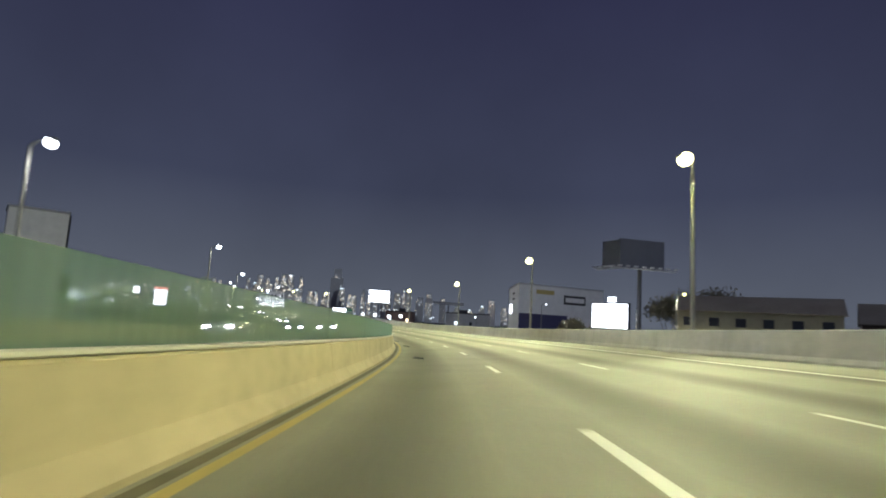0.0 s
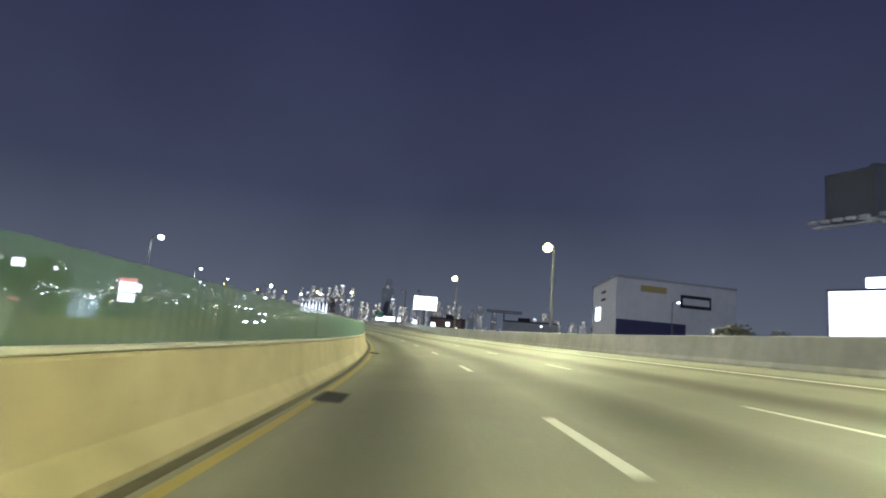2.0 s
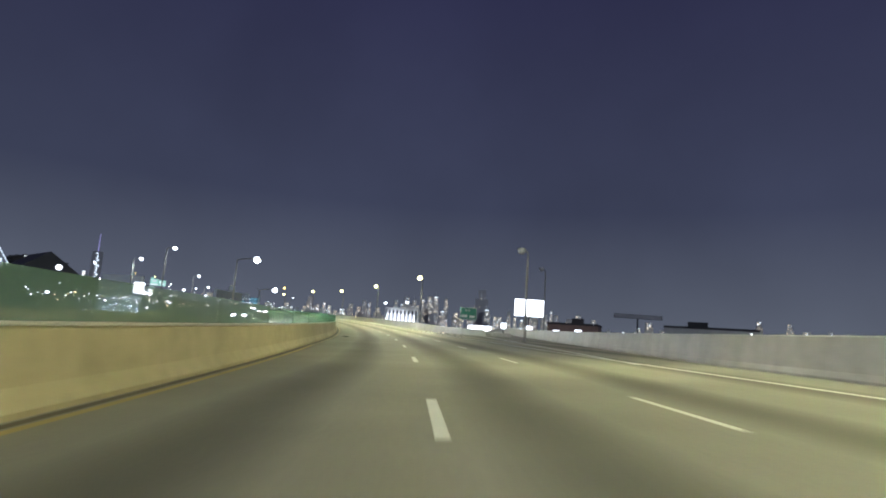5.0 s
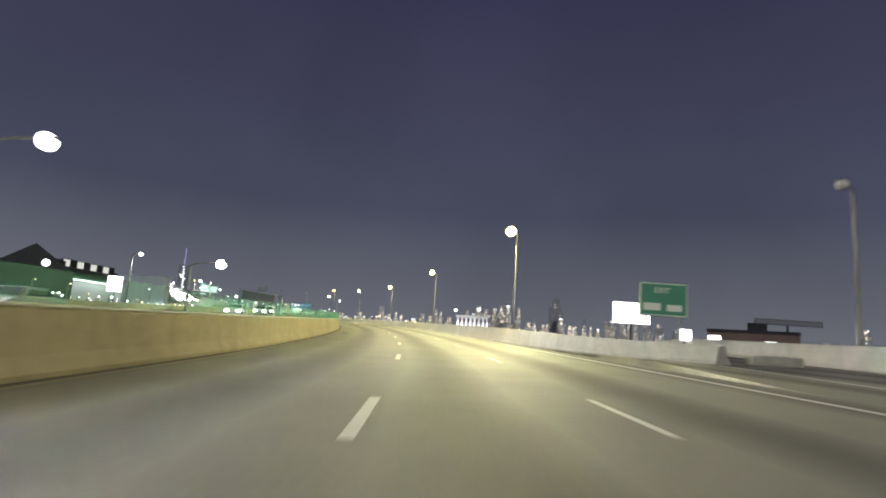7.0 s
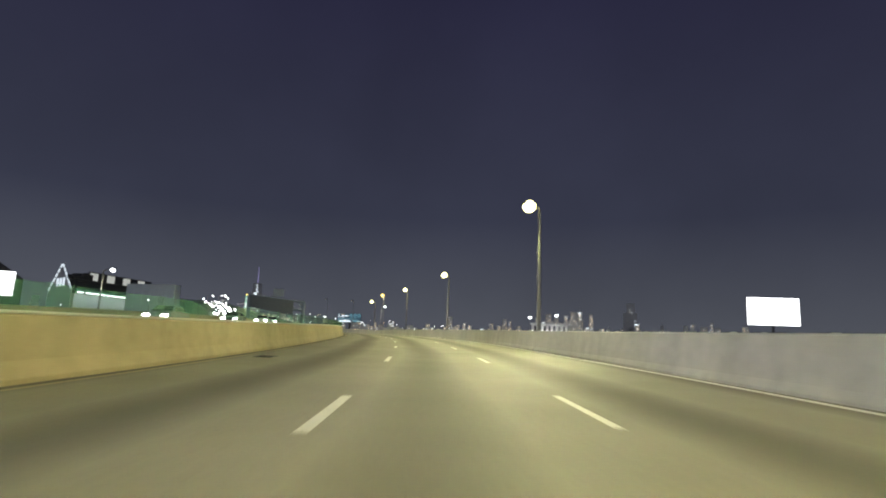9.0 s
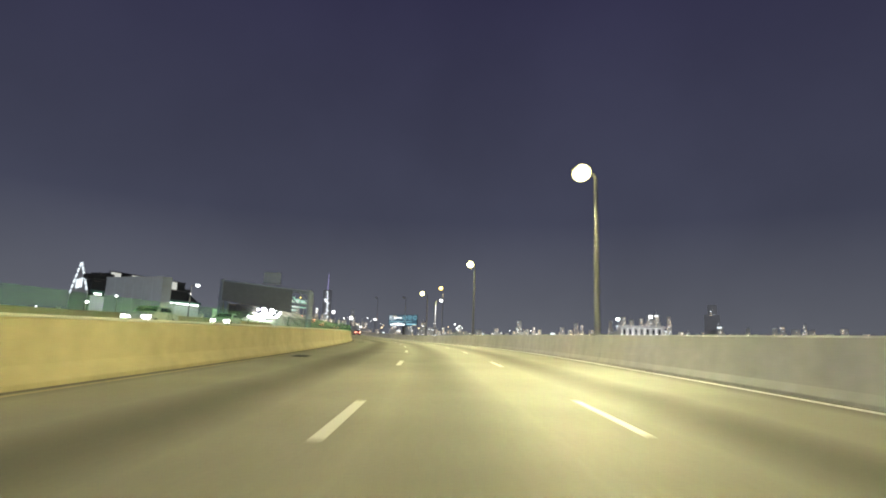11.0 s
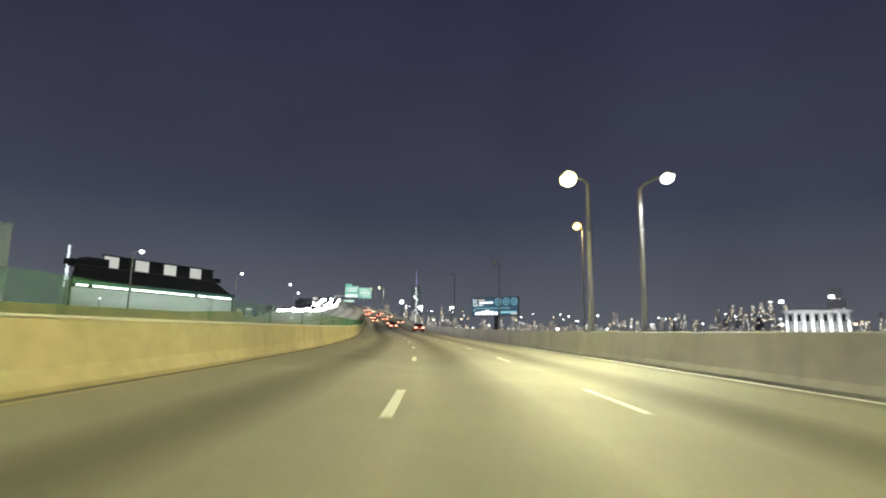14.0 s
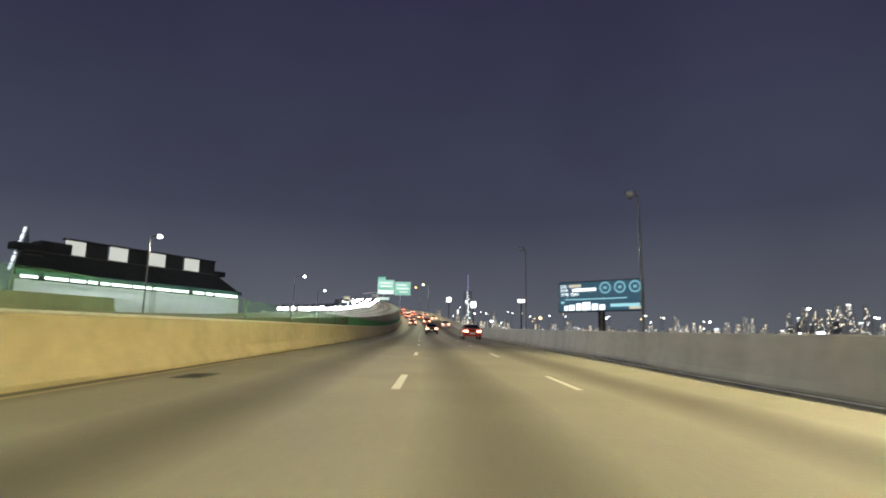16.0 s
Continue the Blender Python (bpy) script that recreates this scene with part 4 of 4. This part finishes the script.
# ---------------------------------------------------------------- vehicles
def car_meshes():
    side = [(-2.25, 0.32), (-2.28, 0.72), (-2.15, 0.98), (-1.55, 1.04), (-1.0, 1.42), (0.35, 1.46), (1.05, 1.02), (2.0, 0.86), (2.26, 0.66), (2.22, 0.32)]
    body = bmesh.new()
    rings = []
    for y, k in ((-0.88, 0.93), (-0.80, 1.0), (0.80, 1.0), (0.88, 0.93)):
        rings.append([body.verts.new((px * (0.985 if k < 1 else 1.0), y if pz < 1.0 else y * 0.82, pz if pz < 0.4 else pz * k + (1 - k) * 0.4)) for px, pz in side])
    n = len(side)
    for r0, r1 in zip(rings, rings[1:]):
        for i in range(n):
            j = (i + 1) % n
            body.faces.new((r0[i], r0[j], r1[j], r1[i]))
    body.faces.new(rings[0][::-1])
    body.faces.new(rings[-1])
    glass = bmesh.new()
    for x0, z0, x1, z1, y0, y1 in ((0.42, 1.42, 1.02, 1.06, -0.62, 0.62), (-1.05, 1.40, -1.52, 1.07, -0.62, 0.62)):
        o = 0.03 if x1 > 0 else -0.03
        v = [glass.verts.new(p) for p in ((x0 + o, y0, z0 + 0.02), (x0 + o, y1, z0 + 0.02), (x1 + o, y1 * 1.15, z1 + 0.02), (x1 + o, y0 * 1.15, z1 + 0.02))]
        glass.faces.new(v)
    for sy in (-1, 1):
        v = [glass.verts.new((px, sy * py, pz)) for px, py, pz in ((-1.3, 0.84, 1.06), (0.85, 0.84, 1.06), (0.3, 0.70, 1.38), (-0.95, 0.70, 1.38))]
        glass.faces.new(v)
    wheel = bmesh.new()
    bmesh.ops.create_cone(wheel, cap_ends=True, segments=18, radius1=0.33, radius2=0.33, depth=0.22, matrix=Matrix.Rotation(radians(90), 4, "X"))
    rim_ = bmesh.new()
    bmesh.ops.create_cone(rim_, cap_ends=True, segments=14, radius1=0.2, radius2=0.2, depth=0.235, matrix=Matrix.Rotation(radians(90), 4, "X"))
    return [mesh_of(nm, m) for nm, m in (("body", body), ("glazing", glass), ("wheel", wheel), ("rim", rim_), ("headlight", box((0.1, 0.44, 0.26), (0, 0, 0), 0.02)), ("taillight", box((0.06, 0.42, 0.16), (0, 0, 0), 0.02)), ("number_plate", box((0.02, 0.5, 0.12), (0, 0, 0))))]


CAR = car_meshes()


def car(s, lat, forward, paint, up=0.0, group="", label="", beam=1.0):
    a, f = spot_at(s, lat, up), (spot_at(s + 1.0, lat, up) - spot_at(s, lat, up)).normalized()
    if not forward:
        f = -f
    side = Vector((0, 0, 1)).cross(f).normalized()
    b_ = (spot_at(s, lat + 1, up) - a).normalized()
    side = -b_ if forward else b_
    top = f.cross(side)
    m = Matrix((( f.x, side.x, top.x, a.x), (f.y, side.y, top.y, a.y), (f.z, side.z, top.z, a.z + 0.01), (0, 0, 0, 1)))
    ob = thing("car", m, label, "car", group)
    me_body = CAR[0].copy()
    me_body.materials.append(paint)
    part("body", me_body, None, ob)
    part("glazing", CAR[1], glass_dark, ob)
    for px in (-1.38, 1.38):
        for py in (-0.78, 0.78):
            w = part("wheel", CAR[2], rubber, ob)
            w.location = (px, py, 0.33)
            part("rim", CAR[3], steel, w)
    for py in (-0.62, 0.62):
        hl = part("headlight", CAR[4], head_glow, ob)
        hl.location = (2.2, py, 0.68)
        # above 1 the headlight is enlarged, its size standing in for glare
        hl.scale = (1, beam, beam)
        tl = part("taillight", CAR[5], tail_glow, ob)
        tl.location = (-2.26, py, 0.80)
    pl = part("number_plate", CAR[6], pale_wall, ob)
    pl.location = (-2.28, 0, 0.6)
    return ob


def truck(s, lat, up):
    """An oncoming box truck with high headlights and a row of roof marker lamps."""
    a, b = spot_at(s, lat, up), spot_at(s - 1.0, lat, up)
    f = b - a
    m = Matrix.Translation(a + Vector((0, 0, 0.01))) @ Matrix.Rotation(math.atan2(f.y, f.x), 4, "Z") @ Matrix.Rotation(-math.asin(f.z / f.length), 4, "Y")
    ob = thing("truck", m, "oncoming white box truck with bright headlights in dense traffic", "truck", "oncoming trucks")
    part("cargo_box", box((5.2, 2.4, 2.5), (-1.4, 0, 2.15), 0.06), car_paints[0], ob)
    cab = part("cab", box((1.9, 2.2, 1.9), (2.3, 0, 1.5), 0.18), car_paints[0], ob)
    part("windscreen", box((0.06, 1.9, 0.75), (3.24, 0, 2.0), 0.02), glass_dark, cab)
    part("bumper", box((0.25, 2.2, 0.35), (3.3, 0, 0.55), 0.05), dark_steel, cab)
    for py in (-0.85, 0.85):
        part("headlight", box((0.12, 0.75, 0.6), (3.28, py, 1.0), 0.05), head_glow, cab)
    for py in (-0.8, -0.4, 0, 0.4, 0.8):
        part("marker_lamp", box((0.1, 0.16, 0.12), (3.0, py, 2.55), 0.02), window_warm, cab)
    for px in (-2.9, 2.3):
        for py in (-1.0, 1.0):
            w = part("wheel", CAR[2], rubber, ob)
            w.matrix_basis = Matrix.Translation((px, py, 0.48)) @ Matrix.Scale(1.45, 4)
            part("rim", CAR[3], steel, w)
    return ob


rnd = random.Random(11)
for s, lat, k in ((36, -13.2, 0), (57, -9.5, 1), (63, -13.0, 2), (128, -16.6, 1), (141, -16.6, 0), (196, -16.6, 1), (238, -16.6, 0), (262, -16.6, 1), (283, -16.6, 2), (306, -16.6, 0), (324, -16.6, 1)):
    car(s, lat, False, car_paints[k], opp_up(s) * 0.6, "oncoming cars", "oncoming car with bright white headlights on the opposite carriageway")
for i in range(84):
    s = 503 + i * 1.95 + rnd.uniform(-0.4, 0.4)
    car(s, (-3.8, 0.0, 3.8)[i % 3] - 24.0 + (s - 503) * 0.055 + rnd.uniform(-0.6, 0.6), False, car_paints[rnd.randrange(3)], opp_up(s) * 0.6, "oncoming cars", "oncoming car with enlarged bright headlights in dense traffic", rnd.choice((1.5, 1.9, 2.4)))
# trucks added to lift some headlights and fill out the glare
for s, lat in ((597, -23.6), (640, -11.6)):
    truck(s, lat, opp_up(s) * 0.6)
for s, lat in ((500, -22.0), (520, -26.0), (545, -18.0), (570, -22.0), (600, -14.0), (640, -17.0)):
    hb = bpy.data.lights.new("headlight_beam", "SPOT")
    hb.energy, hb.color, hb.spot_size, hb.spot_blend, hb.shadow_soft_size = 16000, (0.95, 0.97, 1.0), radians(80), 0.7, 0.3
    new("headlight_beam", hb).matrix_basis = look(spot_at(s - 3.2, lat, opp_up(s) * 0.6 + 1.2), spot_at(s - 30, lat, opp_up(s - 30) * 0.6))
car(441.5, 5.0, True, car_paints[3], 0, "cars ahead", "dark red car ahead with lit red taillights")
for s, lat in ((506, 5.0), (533, 1.6), (548, -2.0), (560, 4.9), (573, 1.5), (585, -2.0), (596, 5.0), (607, 1.6), (618, -2.0), (630, 1.6), (641, 5.0), (652, -1.9), (664, 1.6), (675, 5.0), (686, -2.0), (698, 1.6), (712, 5.0), (727, -2.0), (741, 1.6), (756, 5.0), (772, 1.6), (788, -2.0), (520, -2.0), (468, 1.6), (492, 1.6)):
    car(s, lat, True, car_paints[rnd.randrange(4)], 0, "cars ahead", "car far ahead in the queue with lit red taillights")


# ---------------------------------------------------------------- trees behind the parapet
def tree(x, y, h, r, seed, label):
    rn = random.Random(seed)
    ob = thing("tree", Matrix.Translation((x, y, GROUND)), label, "tree")
    tr = bmesh.new()
    add_tube(tr, (0, 0, 0), (0.1, 0.05, h * 0.5), 0.3, 0.18, 9)
    tips = []
    for i in range(9):
        a = rn.uniform(0, 6.28)
        z0 = h * rn.uniform(0.3, 0.5)
        e = Vector((math.cos(a) * r * rn.uniform(0.4, 0.8), math.sin(a) * r * rn.uniform(0.4, 0.8), h * rn.uniform(0.6, 0.9)))
        add_tube(tr, (0.05, 0.02, z0), e, 0.1, 0.03, 6)
        tips.append(e)
    part("trunk", tr, bark, ob)
    verts, faces = [], []
    for c in tips + [Vector((0, 0, h * 0.8))] * 2:
        for _ in range(420):
            d = Vector((rn.gauss(0, 1), rn.gauss(0, 1), rn.gauss(0, 0.8))).normalized() * r * 0.42 * rn.uniform(0.3, 1.15)
            p = c + d
            u = Vector((rn.uniform(-1, 1), rn.uniform(-1, 1), rn.uniform(-1, 1))).normalized() * rn.uniform(0.18, 0.36)
            v = u.orthogonal().normalized() * rn.uniform(0.12, 0.24)
            k = len(verts)
            verts += [p - u, p + v, p + u, p - v]
            faces.append((k, k + 1, k + 2, k + 3))
    me = bpy.data.meshes.new("crown")
    me.from_pydata(verts, [], faces)
    part("crown", me, leaf_mat, ob)


tree(38.7, 93.7, 18.5, 5.4, 1, "broad dim tree behind the parapet")
tree(34.0, 98.0, 16.5, 4.8, 2, "broad dim tree behind the parapet")
tree(21.3, 119.4, 11.8, 3.2, 3, "low bushy tree beside the warehouse")
tree(27.5, 115.0, 11.0, 3.0, 4, "low bushy tree beside the warehouse")
tree(23.4, 193.4, 13.0, 3.4, 6, "dark tree beyond the warehouse")

# ---------------------------------------------------------------- low houses and lots beyond the opposite carriageway
rnd = random.Random(23)
for i in range(26):
    s = 40 + i * 7.5 + rnd.uniform(-3, 3)
    lat = -rnd.uniform(58, 130)
    p = spot_at(s, lat)
    if any(math.hypot(p.x - q[0], p.y - q[1]) < q[2] for q in ((-176, 265, 34), (-203, 322, 26), (-90, 168, 16), (-129, 249, 16), (-153, 222, 16), (-290, 380, 60), (-262, 342, 30))):
        continue
    h = rnd.uniform(8.5, 11.5)
    block("low_building", p.x, p.y, rnd.uniform(12, 22), rnd.uniform(9, 13), h, heading(s) + 90 + rnd.uniform(-12, 12), rnd.choice((brick, render_grey, render_grey)), "low dark town building with a few lit windows", "building", rnd.randint(1, 4), rnd)
lot = street_lamp("lot_lamp", spot_at(50, -40, -6.5), spot_at(50, -39.4, 2.0), "small white lamp of a parking lot", white_glow, 0, None, "parking lot lamps", 0.22)
amber_glow = glow("amber_lamp_glow", (1.0, 0.75, 0.40), 4.0)
for i in range(80):
    s = 60 + i * 4.8 + rnd.uniform(-2, 2)
    lat = -rnd.uniform(30, 120)
    p = spot_at(s, lat)
    top = at(s)[2] + rnd.choice((1.3, 1.6, 2.0, 2.6, 3.4)) + max(0.0, -lat - 30) * 0.012
    cold = rnd.random() < 0.65
    street_lamp("lot_lamp", (p.x, p.y, GROUND), (p.x + 0.5, p.y, top), "small white lamp of a parking lot" if cold else "small amber lamp of a parking lot", white_glow if cold else amber_glow, 0, None, "parking lot lamps", rnd.choice((0.08, 0.11, 0.15)))
for i in range(64):
    s = 205 + i * 3.4 + rnd.uniform(-2, 2)
    lat = -rnd.uniform(28, 75)
    p = spot_at(s, lat)
    top = at(s)[2] + rnd.choice((0.9, 1.1, 1.3, 1.7)) + max(0.0, -lat - 30) * 0.008
    cold = rnd.random() < 0.7
    street_lamp("lot_lamp", (p.x, p.y, GROUND), (p.x + 0.4, p.y, top), "small white lamp of a parking lot" if cold else "small amber lamp of a parking lot", white_glow if cold else amber_glow, 0, None, "parking lot lamps", rnd.choice((0.08, 0.10, 0.13)))
for i in range(14):
    p = spot_at(60 + i * 38, rnd.uniform(70, 190))
    copy_thing(lot, pose(p.x, p.y, rnd.uniform(-7.0, -4.0), 0, 0, rnd.uniform(0, 360)))

for i in range(46):
    s = 395 + i * 6.2 + rnd.uniform(-3, 3)
    lat = rnd.uniform(14, 90)
    p = spot_at(s, lat)
    top = at(s)[2] + rnd.choice((0.6, 1.2, 1.8, 2.6, 3.6))
    cold = rnd.random() < 0.7
    street_lamp("lot_lamp", (p.x, p.y, GROUND), (p.x + 0.4, p.y, top), "small white lamp beyond the outer parapet" if cold else "small amber lamp beyond the outer parapet", white_glow if cold else amber_glow, 0, None, "lamps beyond the outer parapet", rnd.choice((0.10, 0.14, 0.2)))


# ---------------------------------------------------------------- skyline
city_warm = glow("city_window_warm", (1.0, 0.82, 0.55), 2.6)
city_cool = glow("city_window_cool", (0.85, 0.93, 1.0), 2.6)
def skyline_tower(head, dist, w, h, lit, seed, label, crown=0):
    rn = random.Random(seed)
    a = radians(head)
    ob = thing("skyline_tower", turned(-math.sin(a) * dist - 60, math.cos(a) * dist + 180, GROUND, head), label, "tower", "skyline towers")
    bm = bmesh.new()
    add_box(bm, (w, w * 0.8, h * 0.82), (0, 0, h * 0.41))
    add_box(bm, (w * rn.uniform(0.55, 0.85), w * 0.6, h), (w * rn.uniform(-0.1, 0.1), 0, h * 0.5))
    if crown:
        add_tube(bm, (0, 0, h), (0, 0, h * 1.12), 2.0, 0.5, 6)
    part("shaft", bm, tower_hazed, ob)
    for mat, share in ((city_warm, 0.6), (city_cool, 0.4)):
        wb_ = bmesh.new()
        for _ in range(max(1, int(lit * 1.9 * share))):
            zz = h * (0.25 + 0.72 * rn.random())
            add_box(wb_, (rn.uniform(1.5, 4.2), 0.6, rn.uniform(1.8, 4.0)), (w * rn.uniform(-0.42, 0.42) * (1.0 if zz < h * 0.8 else 0.5), -w * 0.41, zz))
        tagged(part("window_glow", wb_, mat, ob), kind="stuff")
    if rn.random() < 0.10:
        part("roof_sign", box((w * 0.4, 1.0, 4), (0, -w * 0.36, h * 0.97)), window_cool, ob)
    return ob


rnd = random.Random(37)
n = 0
for h0, h1, count, hmin, hmax, lit in ((12, 16.5, 9, 170, 285, 15), (16, 25, 14, 130, 220, 12), (24, 34, 24, 110, 170, 11), (8, 12, 6, 160, 280, 16), (0, 8, 12, 140, 260, 12), (-14, 0, 11, 110, 210, 9), (-24, -14, 6, 120, 220, 9), (33, 42, 14, 120, 190, 9), (39.5, 47, 16, 170, 260, 14), (47, 66, 18, 160, 230, 9)):
    for i in range(count):
        n += 1
        head = h0 + (h1 - h0) * (i + rnd.uniform(0.1, 0.9)) / count
        skyline_tower(head, rnd.uniform(3700, 4400), rnd.uniform(26, 62), rnd.uniform(hmin, hmax), lit + rnd.randint(-3, 5), n, "distant dark tower with scattered lit windows", rnd.random() < 0.15)
skyline_tower(7.7, 4000, 88, 345, 4, 991, "broad tall dark tower behind the columned hall")
# the tallest tower with its mast
lm = thing("landmark_tower", turned(-3092.7, 3362.9, GROUND, 42.6), "tallest distant glass tower with a lit mast", "tower")
bm = bmesh.new()
lo = [bm.verts.new((sx * 32, sy * 32, 0)) for sx, sy in ((-1, -1), (1, -1), (1, 1), (-1, 1))]
hi = [bm.verts.new((math.cos(radians(a)) * 32, math.sin(radians(a)) * 32, 420)) for a in (-90, 0, 90, 180)]
for i in range(4):
    j = (i + 1) % 4
    bm.faces.new((lo[i], lo[j], hi[i]))
    bm.faces.new((lo[j], hi[j], hi[i]))
bm.faces.new(hi)
bm.faces.new(lo[::-1])
part("shaft", bm, tower_hazed, lm)
part("mast", tube((0, 0, 420), (0, 0, 543), 2.6, 1.2, 8), glow("mast_blue", (0.42, 0.36, 0.85), 0.55), lm)
rn = random.Random(3)
for i in range(22):
    z = 110 + i * 14.0 + rn.uniform(-3, 3)
    u = rn.uniform(-22, 22) * (1 - z / 700)
    wn_ = part("lit_floor", lit_pane(rn.choice((6, 10, 18)), rn.choice((4, 6)), city_cool), None, lm)
    wn_.location = (u, -33.5, z)


def city_lights(name, heads, near, far, count, colour, seed, label):
    """Many lamps on thin masts over a stretch of the city, sized by distance to fit the camera's view."""
    rn = random.Random(seed)
    verts, faces, mats = [], [], []

    def block_at(x, y, z0, z1, r, slot):
        k = len(verts)
        verts.extend((x + dx * r, y + dy * r, z) for z in (z0, z1) for dx, dy in ((-1, -1), (1, -1), (1, 1), (-1, 1)))
        for f in ((0, 1, 5, 4), (1, 2, 6, 5), (2, 3, 7, 6), (3, 0, 4, 7), (4, 5, 6, 7), (3, 2, 1, 0)):
            faces.append(tuple(k + q for q in f))
            mats.append(slot)

    for _ in range(count):
        a, d = radians(rn.uniform(*heads)), near * (far / near) ** rn.random()
        x, y = -100 - math.sin(a) * d, 250 + math.cos(a) * d
        z = GROUND + rn.uniform(9.0, 17.0) * (0.7 + d / 2600)
        r = d * rn.choice((0.00035, 0.0005, 0.0007))
        block_at(x, y, GROUND, z, 0.12, 0)
        block_at(x, y, z, z + 2 * r, r, 1)
    me = bpy.data.meshes.new(name)
    me.from_pydata(verts, [], faces)
    me.materials.append(dark_steel)
    me.materials.append(colour)
    me.polygons.foreach_set("material_index", mats)
    return tagged(new(name, me), label, "city lights", kind="stuff")


city_lights("city_lights", (8, 46), 620, 2600, 150, city_warm, 81, "small warm lamps scattered over the far city")
city_lights("city_lights", (8, 46), 620, 2600, 120, city_cool, 82, "small cold white lamps scattered over the far city")
city_lights("city_lights", (-26, 8), 620, 2600, 34, city_cool, 83, "few cold white lamps scattered over the far city")
city_lights("city_lights", (46, 66), 620, 2600, 60, city_warm, 84, "small warm lamps on the far side of the city")

# tall pale block beyond the opposite carriageway
tb = thing("tall_building", turned(-78.9, 104.9, GROUND, 36.5), "tall pale building corner above the screen", "building")
part("wall", box((9.0, 8.0, 24.6), (0, 3.0, 12.3)), pale_wall, tb)
# thin near-black slab gives the pale block its dark side
part("dark_side", box((0.3, 8.0, 24.4), (4.7, 3.0, 12.2)), roof_dark, tb)
part("roof_edge", box((9.4, 8.4, 0.3), (0, 3.0, 24.8)), render_grey, tb)


# ---------------------------------------------------------------- drain grates in the road
def grate(s, lat, w, d):
    x, y, z, h, bk = at(s)
    p = spot_at(s, lat, 0.004)
    ob = thing("drain_grate", Matrix.Translation(p) @ Matrix.Rotation(h, 4, "Z") @ Matrix.Rotation(math.atan(-bk), 4, "Y") @ Matrix.Rotation(math.atan(float(np.interp(s, KNOT, GRADE))), 4, "X"), "dark iron drain grate set in the concrete road", "drain grate", "drain grates")
    fr = bmesh.new()
    for dx, dy, sx, sy in ((0, -d / 2, w, 0.06), (0, d / 2, w, 0.06), (-w / 2, 0, 0.06, d), (w / 2, 0, 0.06, d)):
        add_box(fr, (sx, sy, 0.012), (dx, dy, 0.006))
    part("frame", fr, dark_steel, ob)
    part("sump", box((w - 0.06, d - 0.06, 0.004), (0, 0, 0.003)), roof_dark, ob)
    bar = None
    for i in range(9):
        o = part("bar", bar or box((w - 0.08, 0.03, 0.008), (0, 0, 0.008)), dark_steel, ob)
        bar = o.data
        o.location = (0, ((i + 0.5) / 9 - 0.5) * d, 0)


for s, lat in ((25.5, -2.15), (43.5, -2.66), (58.5, -2.86), (78.0, -3.0)):
    grate(s, lat, 0.62, 1.25)
for s in (168.0, 216.5, 237.0, 289.5, 325.0, 342.5, 396.0):
    grate(s, -3.85, 0.5, 0.95)
